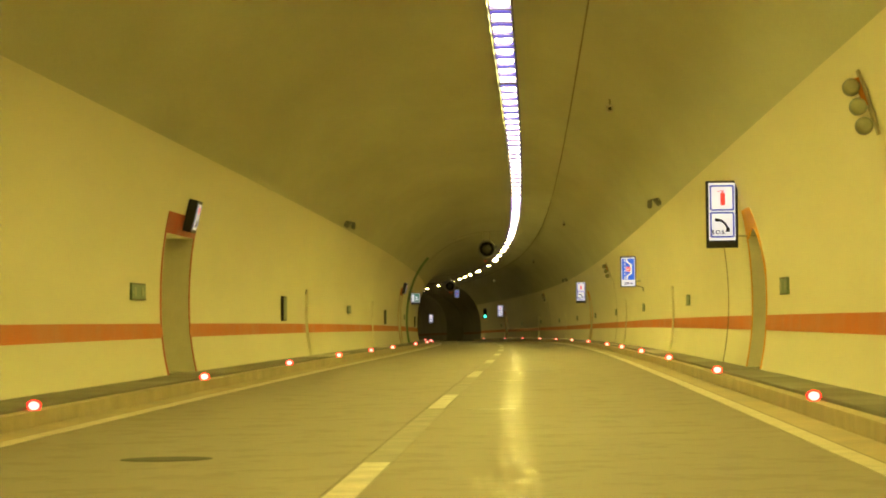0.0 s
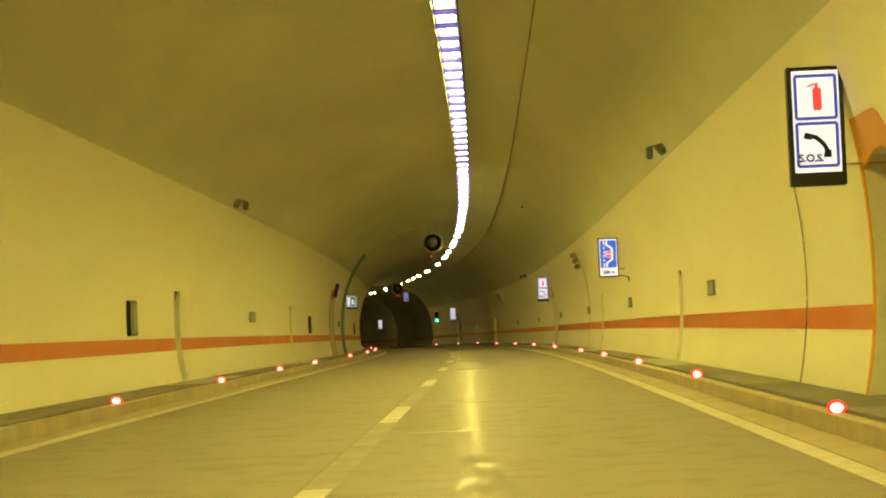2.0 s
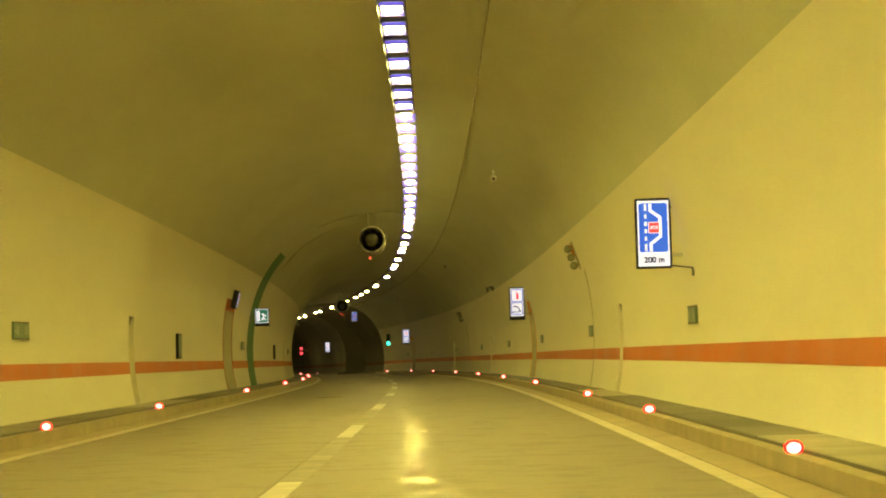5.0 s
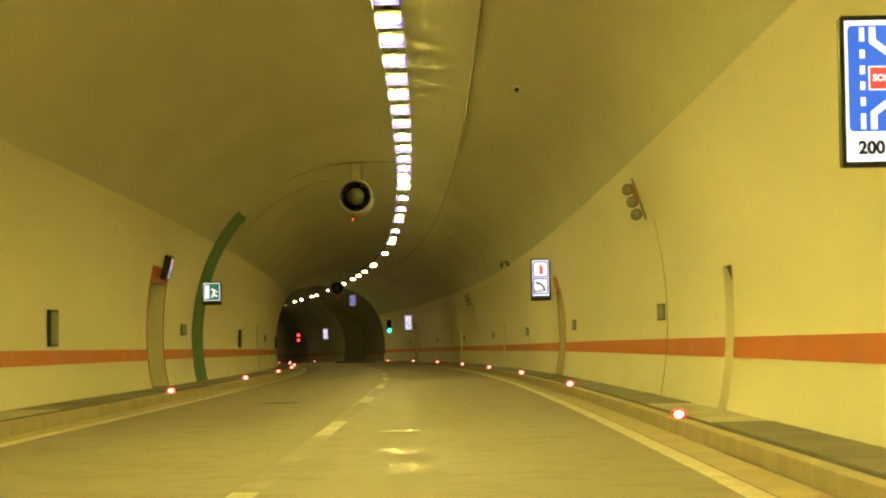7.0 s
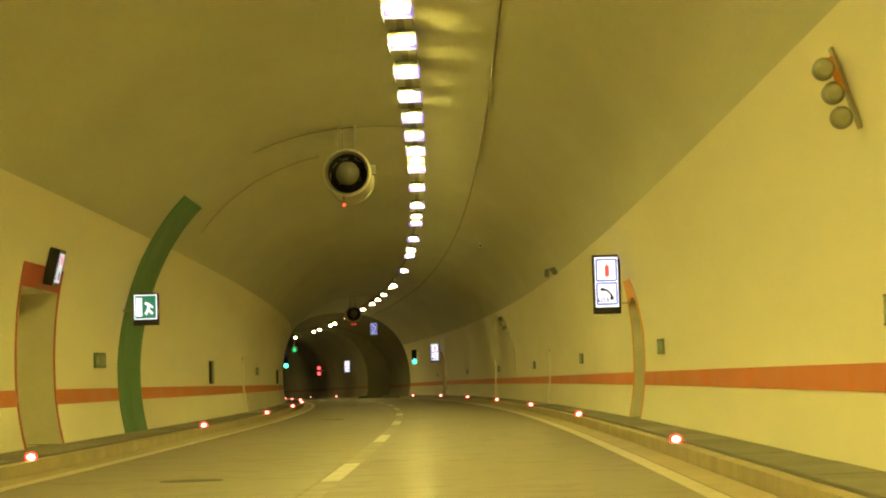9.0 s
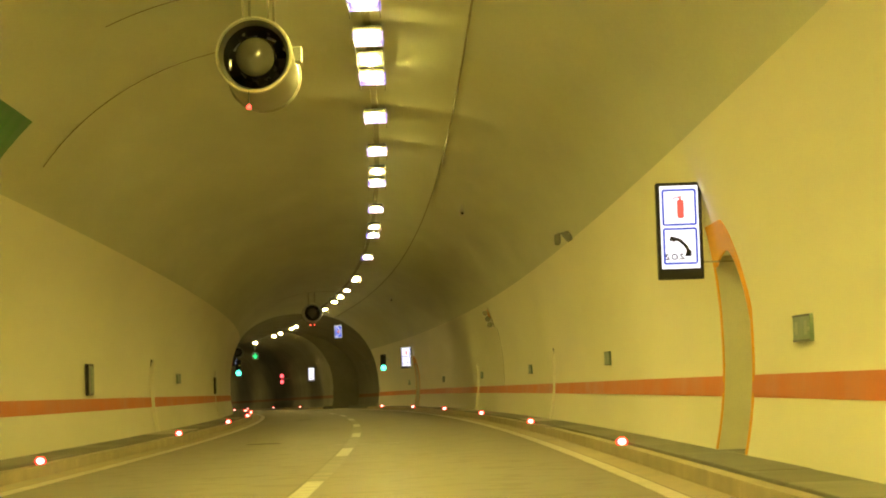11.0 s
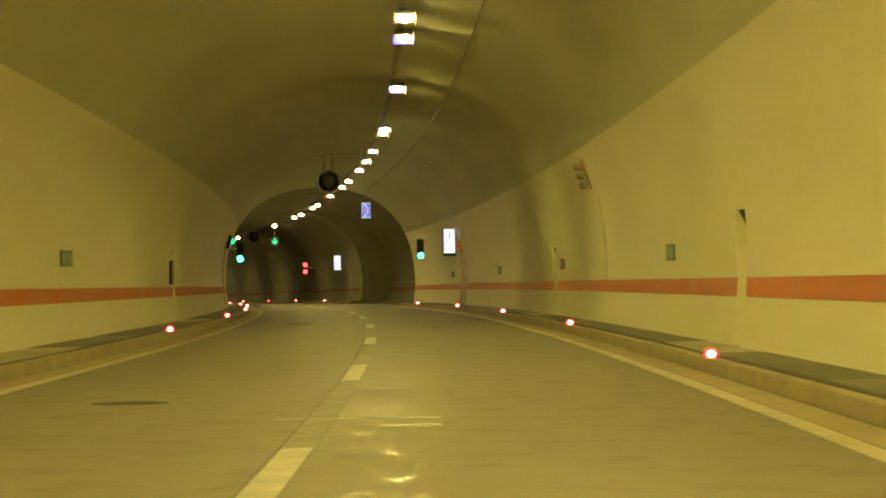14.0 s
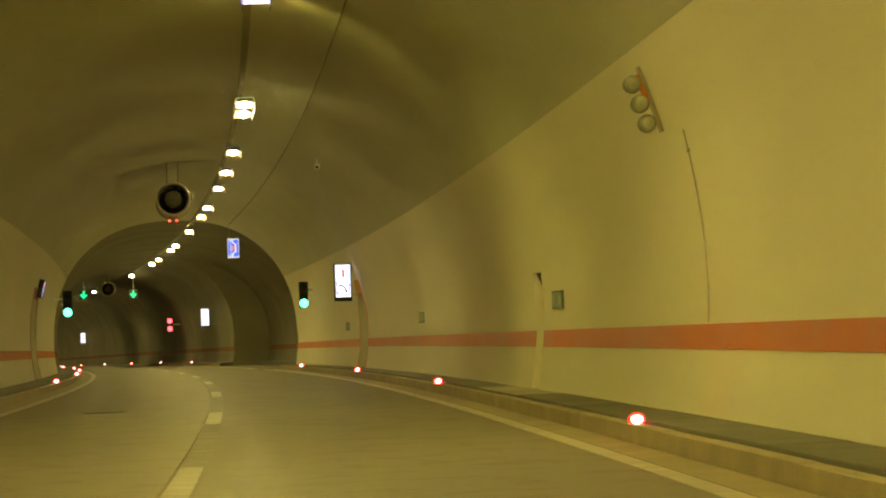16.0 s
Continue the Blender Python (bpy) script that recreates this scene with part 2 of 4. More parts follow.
def outline(points, y=0.0, depth=0.004, m=None, bm=None):
    """A flat shape in local x, z, facing -y, with a little depth."""
    bm = bm or bmesh.new()
    m = m or Matrix()
    front = [bm.verts.new(m @ Vector((x, y, z))) for x, z in points]
    back = [bm.verts.new(m @ Vector((x, y + depth, z))) for x, z in points]
    bm.faces.new(front), bm.faces.new(back[::-1])
    n = len(points)
    for k in range(n):
        bm.faces.new((front[k], back[k], back[(k + 1) % n], front[(k + 1) % n]))
    return bm


def rect(w, h, x=0, z=0, y=0.0, depth=0.004, bm=None):
    return outline([(x - w / 2, z - h / 2), (x + w / 2, z - h / 2), (x + w / 2, z + h / 2), (x - w / 2, z + h / 2)], y, depth, bm=bm)


def rounded(w, h, r, x=0, z=0, y=0.0, depth=0.004, bm=None):
    pts = []
    for cx, cz, a0 in ((w / 2 - r, h / 2 - r, 0), (-w / 2 + r, h / 2 - r, 90), (-w / 2 + r, -h / 2 + r, 180), (w / 2 - r, -h / 2 + r, 270)):
        pts += [(x + cx + r * math.cos(radians(a0 + k * 30)), z + cz + r * math.sin(radians(a0 + k * 30))) for k in range(4)]
    return outline(pts, y, depth, bm=bm)


def stroke(points, w, y=0.0, depth=0.004, bm=None):
    """A line of width w along points in local x, z."""
    bm = bm or bmesh.new()
    for (x0, z0), (x1, z1) in zip(points, points[1:]):
        d = math.hypot(x1 - x0, z1 - z0)
        ux, uz = (x1 - x0) / d, (z1 - z0) / d
        px, pz = -uz * w / 2, ux * w / 2
        e = w * 0.22
        x0, z0, x1, z1 = x0 - ux * e, z0 - uz * e, x1 + ux * e, z1 + uz * e
        outline([(x0 - px, z0 - pz), (x1 - px, z1 - pz), (x1 + px, z1 + pz), (x0 + px, z0 + pz)], y, depth, bm=bm)
    return bm


def lettering(text, size, x, z, y, mat, parent, name="lettering"):
    """Words in the built-in font, standing upright and facing -y."""
    cu = bpy.data.curves.new(name, "FONT")
    cu.body, cu.size, cu.align_x, cu.align_y, cu.extrude = text, size, "CENTER", "CENTER", 0.002
    cu.offset = size * 0.04
    tmp = bpy.data.objects.new(name, cu)
    scene.collection.objects.link(tmp)
    bpy.context.view_layer.update()
    me = bpy.data.meshes.new_from_object(tmp.evaluated_get(bpy.context.evaluated_depsgraph_get()))
    bpy.data.objects.remove(tmp)
    me.transform(Matrix.Translation((x, y, z)) @ Matrix.Rotation(radians(90), 4, "X"))
    me.materials.clear()
    me.materials.append(mat)
    ob = new(name, me)
    ob.parent = parent
    return ob


# ---------------------------------------------------------------- the bore
BORE, CX, CZ = 5.03, -0.08, 1.30           # radius and centre of the vault
PAVE_H = 0.20                              # walkways above the road
COAT_R, COAT_L = 3.86, 4.00                # height at which the pale coating ends
START, END = -42.0, 520.0
BAY0, BAY1, BAY_W = 303.5, 343.0, 2.0      # the lay-by on the right


BULGE = 2.3                                # 2 would be a true circle above the springing


def half_width(h):
    """The bore's half width at height h: round below the springing, slightly squared shoulders above."""
    d = abs(h - CZ) / BORE
    return BORE * (math.sqrt(1 - d * d) if h < CZ else max(0.0, 1 - d ** BULGE) ** (1 / BULGE))


def vault_at(h, side, r=BORE):
    """lat and height of the vault's face at the height h, moved out or in along the radius."""
    k = r / BORE
    return CX + side * k * half_width(h), CZ + k * (h - CZ)


def vault(h, side, r=BORE):
    return vault_at(h, side, r)[0]


def crown(lat):
    """The vault's height over lat."""
    return CZ + BORE * (1 - (abs(lat - CX) / BORE) ** BULGE) ** (1 / BULGE)


def lean(h):
    """How far the wall leans over at height h, in radians."""
    return math.atan2(half_width(h - 0.02) - half_width(h + 0.02), 0.04)


def around(a, k=1.0):
    """lat and h on the vault for an angle from the right springing, scaled by k."""
    c, s = math.cos(a), math.sin(a)
    return CX + k * BORE * math.copysign(abs(c) ** (2 / BULGE), c), CZ + k * BORE * abs(s) ** (2 / BULGE)


# openings: s from, s to, height above the road
NICHES_R = ((57.08, 59.75, 2.52), (158.0, 160.68, 2.52), (271.6, 274.3, 2.52))
NICHES_L = ((58.9, 62.5, 2.62), (147.2, 150.9, 2.62), (272.8, 276.6, 2.62))
SLOTS_R = ((85.45, 86.45, 1.95), (118.5, 119.5, 1.95), (194.5, 195.5, 1.95), (231.0, 232.0, 1.95))
SLOTS_L = ((87.7, 88.7, 2.03), (120.7, 121.7, 2.03), (196.0, 197.2, 2.03), (231.0, 232.0, 2.03))


def breaks(openings, step, s0, s1):
    marks = set(np.round(np.arange(s0, s1, step), 3)) | {round(s1, 3)}
    for a, b, _ in openings:
        marks |= {a, b}
    return sorted(k for k in marks if s0 - 0.002 <= k <= s1 + 0.002)


def sheet(ss, rows, lat_h, skip=lambda s, k: False, thick=0.3, lean_on=lambda r: 0.0):
    """A sheet over s and rows, thickened away from the road; lean_on shifts each row along the road."""
    bm = bmesh.new()
    inner = [[bm.verts.new(spot(s + lean_on(r), *lat_h(s, r))) for r in rows] for s in ss]
    outer = [[bm.verts.new(spot(s + lean_on(r), *lat_h(s, r, thick))) for r in rows] for s in ss]
    have = {}
    for i in range(len(ss) - 1):
        for k in range(len(rows) - 1):
            have[i, k] = not skip((ss[i] + ss[i + 1]) / 2, k)
    for (i, k), yes in have.items():
        if not yes:
            continue
        q = ((i, k), (i + 1, k), (i + 1, k + 1), (i, k + 1))
        bm.faces.new([inner[a][b] for a, b in q])
        bm.faces.new([outer[a][b] for a, b in q[::-1]])
        for (a, b), near in (((q[0], q[1]), (i, k - 1)), ((q[1], q[2]), (i + 1, k)), ((q[2], q[3]), (i, k + 1)), ((q[3], q[0]), (i - 1, k))):
            if not have.get(near, False):
                bm.faces.new((inner[a[0]][a[1]], outer[a[0]][a[1]], outer[b[0]][b[1]], inner[b[0]][b[1]]))
    loose = [v for v in bm.verts if not v.link_faces]
    bmesh.ops.delete(bm, geom=loose, context="VERTS")
    return bm


def wall(name, side, openings, top, s0, s1, label, mat=WALL_PAINT):
    tops = sorted({h for *_, h in openings})
    hs = sorted({-0.3, 0.0, 0.2, 0.4, 0.6, 0.8, 1.0, 1.2, 1.4, 1.6, 1.8, 2.15, 2.3, 2.75, 2.9, 3.05, 3.2, 3.35, 3.5, 3.65, top} | set(tops))

    def at(s, h, out=0.0):
        return vault_at(h, side, BORE + out)

    def skip(s, k):
        mid = (hs[k] + hs[k + 1]) / 2
        return any(a < s < b and 0.2 < mid < h for a, b, h in openings)
    ob = part(name, sheet(breaks(openings, 4.0, s0, s1), hs, at, skip), mat, None, smooth=True)
    return tagged(ob, label, "wall", kind="structure")


wall_right = wall("wall_right", 1, NICHES_R + SLOTS_R, COAT_R, START, BAY0, "curved tunnel wall with pale yellowish coating above the walkway")
wall_left = wall("wall_left", -1, NICHES_L + SLOTS_L, COAT_L, START, BAY0, "curved tunnel wall with pale yellowish coating on the far lane's side")
# same wall as before BAY0, darkened by colour to look dimly lit
wall_left_far = wall("wall_left_far", -1, (), COAT_L, BAY0, END, "dim sooty concrete wall facing the lay-by", FAR_DIMMED)
wall_right_far = wall("wall_right_far", 1, (), COAT_R, BAY1, END, "dim concrete tunnel wall beyond the lay-by", FAR_DIMMED)


def arch(s0, s1, top_l, top_r):
    def start(h):
        return math.asin(((h - CZ) / BORE) ** (BULGE / 2))
    rows = list(np.linspace(math.pi - start(top_l), start(top_r), 48))
    return sheet(breaks((), 4.0, s0, s1), rows, lambda s, a, out=0.0: around(a, 1 + out / BORE))


ceiling = tagged(part("ceiling", arch(START, BAY0, COAT_L, COAT_R), VAULT, smooth=True), "bare grey concrete tunnel vault", "ceiling", kind="structure")
ceiling_far = tagged(part("ceiling_far", arch(BAY1, END, COAT_L, COAT_R), FAR_DIMMED, smooth=True), "dim concrete vault beyond the lay-by", "ceiling", kind="structure")

# the lay-by: the right half of the bore stands further out, under the same crown
WIDER = (BORE + BAY_W) / BORE


def bay_around(a, out=0.0):
    """lat and h on the lay-by's vault for an angle from the right springing."""
    lat, h = around(a, 1 + out / BORE)
    return CX + (lat - CX) * (WIDER if lat > CX else 1.0), h


def bay_at(h, out=0.0):
    """lat and h on the lay-by's outer wall."""
    lat, h = vault_at(h, 1, BORE + out)
    return CX + (lat - CX) * WIDER, h


def bay_arch(top_l):
    rows = list(np.linspace(math.pi - math.asin(((top_l - CZ) / BORE) ** (BULGE / 2)), math.asin(((3.6 - CZ) / BORE) ** (BULGE / 2)), 40))
    return sheet(breaks((), 4.0, BAY0, BAY1), rows, lambda s, a, out=0.0: bay_around(a, out))


tagged(part("ceiling_bay", bay_arch(COAT_L), FAR_DIMMED, smooth=True), "dark wide vault over the lay-by", "ceiling", kind="structure")
bay_rows = [-0.3, 0.2, 0.8, 1.1, 1.6, 2.0, 2.4, 2.8, 3.2, 3.6]
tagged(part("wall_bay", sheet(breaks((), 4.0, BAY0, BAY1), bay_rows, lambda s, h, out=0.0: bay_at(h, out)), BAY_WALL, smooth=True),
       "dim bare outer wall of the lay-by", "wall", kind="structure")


def end_face(s, name, label):
    """The upright face between the wide and the narrow bore."""
    bm = bmesh.new()
    n = 40
    lo = [vault_at(-0.3, 1), vault_at(0.6, 1)] + [around(a) for a in np.linspace(0.05, 1.5, n - 1)]
    hi = [bay_at(-0.3, 0.1), bay_at(0.6, 0.1)] + [bay_around(a, 0.1) for a in np.linspace(0.05, 1.5, n - 1)]
    for d in (0.0, 0.3 if s > 320 else -0.3):
        a = [bm.verts.new(spot(s + d, *p)) for p in lo]
        b = [bm.verts.new(spot(s + d, *p)) for p in hi]
        for k in range(n):
            bm.faces.new((a[k], a[k + 1], b[k + 1], b[k]))
    return tagged(part(name, bm, FAR_DIMMED), label, "wall", kind="structure")


end_face(BAY1 - 0.012, "wall_bay_end", "upright coated face closing the end of the lay-by")
end_face(BAY0 + 0.012, "wall_bay_start", "upright face where the lay-by begins")
for s, name in ((START, "wall_back"), (END, "wall_front")):
    bm = bmesh.new()
    ring = [bm.verts.new(spot(s, CX + (BORE + 0.2) * math.cos(a), CZ + (BORE + 0.2) * math.sin(a))) for a in np.linspace(-0.4, math.pi + 0.4, 30)]
    ring2 = [bm.verts.new(spot(s + (0.3 if s > 0 else -0.3), CX + (BORE + 0.2) * math.cos(a), CZ + (BORE + 0.2) * math.sin(a))) for a in np.linspace(-0.4, math.pi + 0.4, 30)]
    bm.faces.new(ring), bm.faces.new(ring2[::-1])
    tagged(part(name, bm, VAULT), "plain dark wall closing the bore", "wall", kind="structure")


# ---------------------------------------------------------------- road, gutters, kerbs, walkways
def ribbon(s0, s1, section, step=4.0, close=True):
    """A section of (lat, h) pairs drawn along the road."""
    bm = bmesh.new()
    ss = breaks((), step, s0, s1)
    rings = [[bm.verts.new(spot(s, *p)) for p in section] for s in ss]
    n = len(section)
    for a, b in zip(rings, rings[1:]):
        for k in range(n if close else n - 1):
            bm.faces.new((a[k], a[(k + 1) % n], b[(k + 1) % n], b[k]))
    if close:
        bm.faces.new(rings[0]), bm.faces.new(rings[-1][::-1])
    return bm


EDGE = 3.68
road = tagged(part("road", ribbon(START, END, [(-EDGE, -0.25), (EDGE, -0.25), (EDGE, -0.014), (-EDGE, -0.014)]), JOINT),
              "two-lane tunnel road of worn concrete slabs", "road", kind="structure")
tagged(part("road_bay", ribbon(BAY0 - 8, BAY1, [(EDGE, -0.25), (7.0, -0.25), (7.0, -0.004), (EDGE, -0.004)]), ROAD),
       "concrete floor of the lay-by", "road", kind="structure")


def gutter(name, side, s0, s1):
    sec = [(side * EDGE, -0.25), (side * 4.02, -0.25), (side * 4.02, 0.004), (side * EDGE, -0.006)]
    return tagged(part(name, ribbon(s0, s1, sec), GUTTER), "brownish slot gutter beside the kerb", "gutter", kind="structure")


def kerb(name, side, s0, s1):
    return tagged(part(name, ribbon(s0, s1, [(side * 4.03, -0.2), (side * 4.19, -0.2), (side * 4.19, 0.15), (side * 4.05, 0.15)]), JOINT),
                  "pale concrete kerb of long stones along the walkway", "kerb", kind="structure")


def walkway(name, side, s0, s1):
    return tagged(part(name, ribbon(s0, s1, [(side * 4.20, -0.2), (side * 5.25, -0.2), (side * 5.25, PAVE_H - 0.012), (side * 4.20, PAVE_H - 0.012)]), JOINT),
                  "narrow raised walkway of grey concrete covers", "pavement", kind="structure")


SIDES = (("left", -1, ((START, END),)), ("right", 1, ((START, BAY0 - 1), (BAY1, END))))
kerbs, walkways = {}, {}
for word, side, stretches in SIDES:
    for k, (a, b) in enumerate(stretches):
        tail = "" if k == 0 else "_far"
        gutter("gutter_" + word + tail, side, a, b)
        kerbs[word + tail] = (kerb("kerb_" + word + tail, side, a, b), side, a, b)
        walkways[word + tail] = (walkway("pavement_" + word + tail, side, a, b), side, a, b)
tagged(part("pavement_bay", ribbon(BAY0 - 0.5, BAY1, [(6.1, -0.2), (7.0, -0.2), (7.0, PAVE_H), (6.1, PAVE_H)]), PAVE), "raised walkway along the lay-by wall", "pavement", kind="structure")

# painted lines
for side, word in ((-1, "left"), (1, "right")):
    tagged(part("edge_line_" + word, ribbon(START, END if side < 0 else BAY0, [(side * 3.46, -0.01), (side * 3.64, -0.01), (side * 3.64, 0.006), (side * 3.46, 0.006)]), MARK),
           "solid worn white edge line", "road marking", kind="structure")
tagged(part("edge_line_bay", ribbon(BAY0 + 6, BAY1 - 6, [(3.46, -0.01), (3.64, -0.01), (3.64, 0.006), (3.46, 0.006)]), MARK), "white line between lane and lay-by", "road marking", kind="structure")
for k in range(-3, 28):
    a = 45.7 + 18.08 * k
    if START < a < END - 8:
        tagged(part("lane_dash", ribbon(a, a + 5.9, [(-0.085, -0.01), (0.115, -0.01), (0.115, 0.004), (-0.085, 0.004)], 2.0), DASH),
               "worn white dash of the centre line on the road", "road marking", group="centre line dashes")

tagged(part("old_line", ribbon(START, END - 5, [(-0.10, -0.01), (0.13, -0.01), (0.13, 0.0018), (-0.10, 0.0018)]), GHOST), "rubbed-out older centre line", "road marking", kind="structure")


# ---------------------------------------------------------------- painted bands on the walls
def band(s0, s1, h0, h1, side, mat, name, label, proud=0.009, parent=None, step=4.0):
    hs = list(np.linspace(h0, h1, max(2, int((h1 - h0) / 0.25) + 2)))
    bm = sheet(breaks((), step, s0, s1), hs, lambda s, h, out=0.0: vault_at(h, side, BORE - proud + out), thick=proud + 0.002)
    ob = part(name, bm, mat, parent)
    return tagged(ob, label, "painted band", kind="structure") if label else ob


def stripes(word, side, openings, s0, s1, mat=ORANGE, label="orange horizontal stripe painted along the tunnel wall"):
    cuts = sorted((a, b) for a, b, _ in openings if s0 < a < s1)
    at = s0
    for a, b in cuts + [(s1, s1)]:
        if a - at > 0.3:
            band(at, a - 0.02, 0.83, 1.075, side, mat, "stripe_" + word, label)
        at = b + 0.02


stripes("right", 1, NICHES_R + SLOTS_R, START, BAY0)
stripes("left", -1, NICHES_L + SLOTS_L + ((159.4, 163.4, 0),), START, BAY0)
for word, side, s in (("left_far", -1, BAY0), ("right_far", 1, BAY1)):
    stripes(word, side, (), s, END, STRIPE_DIMMED, "brownish sooty stripe along the dim tunnel wall")
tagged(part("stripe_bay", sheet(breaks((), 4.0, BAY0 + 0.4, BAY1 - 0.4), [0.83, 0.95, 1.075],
       lambda s, h, out=0.0: bay_at(h, out - 0.006), thick=0.01), STRIPE_DIMMED), "brownish sooty stripe on the lay-by wall", "painted band", kind="structure")
tagged(part("escape_band", sheet(list(np.linspace(159.4, 163.3, 9)), list(np.linspace(PAVE_H, 4.9, 22)),
            lambda s, h, out=0.0: vault_at(h, -1, BORE - 0.009 + out), thick=0.011, lean_on=lambda h: 0.62 * max(0.0, h - 1.6)), GREEN_BAND),
       "broad dark green band painted up the wall at the escape door", "painted band", kind="structure")


# ---------------------------------------------------------------- niches and slots
def recess(s0, s1, top, side, depth, mat, name, label, category, frame_mat=None):
    """The inside of an opening: back, two jambs, a sill and a soffit."""
    ob = thing(name, label, category, kind="structure")
    hs = [h for h in np.linspace(0.2, top, 9)]
    back = vault(1.3, side) + side * depth

    def side_face(s, d):
        bm = bmesh.new()
        for e in (0.0, d):
            a = [bm.verts.new(spot(s + e, vault(h, side) + side * 0.31, h)) for h in hs]
            a0 = [bm.verts.new(spot(s + e, vault(h, side), h)) for h in hs]
            b = [bm.verts.new(spot(s + e, back, h)) for h in hs]
            for k in range(len(hs) - 1):
                bm.faces.new((a0[k], a0[k + 1], a[k + 1], a[k]))
                bm.faces.new((a[k], a[k + 1], b[k + 1], b[k]))
        bmesh.ops.remove_doubles(bm, verts=bm.verts, dist=0.001)
        return bm
    part("jamb", side_face(s0 - 0.003, 0.06), mat, ob)
    part("jamb", side_face(s1 + 0.003, -0.06), mat, ob)
    bm = bmesh.new()
    for d in (0.0, 0.08):
        q = [bm.verts.new(spot(s, back + side * d, h)) for s, h in ((s0, 0.1), (s1, 0.1), (s1, top + 0.1), (s0, top + 0.1))]
        bm.faces.new(q)
    part("back", bm, mat, ob)
    for n, h in (("soffit", top), ("floor", 0.19)):
        bm = bmesh.new()
        for d in (0.0, 0.06 if n == "soffit" else -0.06):
            q = [bm.verts.new(spot(s, lat, h + d)) for s, lat in ((s0, vault(h, side)), (s1, vault(h, side)), (s1, back), (s0, back))]
            bm.faces.new(q)
        part(n, bm, mat, ob)
    return ob


def paint_frame(s0, s1, top, side, mat, up, wide, parent, arched=0.0):
    """Paint round an opening, its head straight or arched."""
    if arched:
        mid, half = (s0 + s1) / 2, (s1 - s0) / 2

        def low(s):
            return top - (arched if s < mid else 0.15) * min(1.0, abs(s - mid) / half) ** 2.0

        def high(s):
            return top + up - ((arched + 0.2) * min(1.0, (mid - s) / (half + wide)) ** 1.7 if s < mid else 0.0)

        ss = sorted({s0 - wide, s1 + wide, *np.linspace(s0, s1, 17)})
        bm = sheet(ss, [0.0, 0.33, 0.67, 1.0], lambda s, r, out=0.0: vault_at(low(s) + r * (high(s) - low(s)), side, BORE - 0.010 + out), thick=0.03)
        part("lintel_paint", bm, mat, parent)
        bm = sheet([s for s in ss if s0 <= s <= s1], [0.0, 0.5, 1.0],
                   lambda s, r, out=0.0: vault_at(high(s) - 0.01 + r * max(0.01, top + 0.02 - high(s)), side, BORE - 0.004 + out), thick=0.05)
        part("spandrel", bm, WALL_PAINT, parent, "pale coated corner over the arch")
        band(s0 - wide, s0, PAVE_H, top - arched, side, mat, "jamb_paint", "", parent=parent)
        band(s1, s1 + wide, PAVE_H, top - 0.15, side, mat, "jamb_paint", "", parent=parent)
        return
    elif up:
        band(s0 - wide, s1 + wide, top, top + up, side, mat, "lintel_paint", "", parent=parent, step=1.0)
    band(s0 - wide, s0, PAVE_H, top, side, mat, "jamb_paint", "", parent=parent)
    band(s1, s1 + wide, PAVE_H, top, side, mat, "jamb_paint", "", parent=parent)


for a, b, top in NICHES_R:
    n = recess(a, b, top, 1, 0.55, NICHE, "sos_niche", "emergency call niche framed in amber paint in the wall", "niche")
    paint_frame(a, b, top, 1, ORANGE_FRAME, 0.36, 0.17, n, 0.85)
for a, b, top in NICHES_L:
    n = recess(a, b, top, -1, 0.6, NICHE, "hydrant_niche", "grey equipment niche edged in brick-red paint", "niche")
    paint_frame(a, b, top, -1, RED_FRAME, 0.36, 0.16, n)
for side, slots in ((1, SLOTS_R), (-1, SLOTS_L)):
    for a, b, top in slots:
        slot = recess(a, b, top, side, 0.12, WALL_PAINT, "drain_slot", "shallow upright recess in the coated wall", "recess")
        # dark plate in the shape of the shadow below the slot's head
        cap = part("cap", outline([(-0.45, 0.0), (0.45, 0.0), (0.45 * side, -0.26)], 0.0, 0.03), IRON, slot, "rusty dark outlet under the slot's head")
        cap.matrix_basis = stand((a + b) / 2, vault(top - 0.05, side) + side * 0.03, top - 0.005, -90 * side)


# ---------------------------------------------------------------- luminaires along the vault
def lamp_place(s):
    """The row of lamps drifts a little outward and down beyond s = 200."""
    k = min(1.0, max(0.0, (s - 200) / 30))
    return stand(s, 0.72 + 0.10 * k, 6.17 - 0.06 * k)


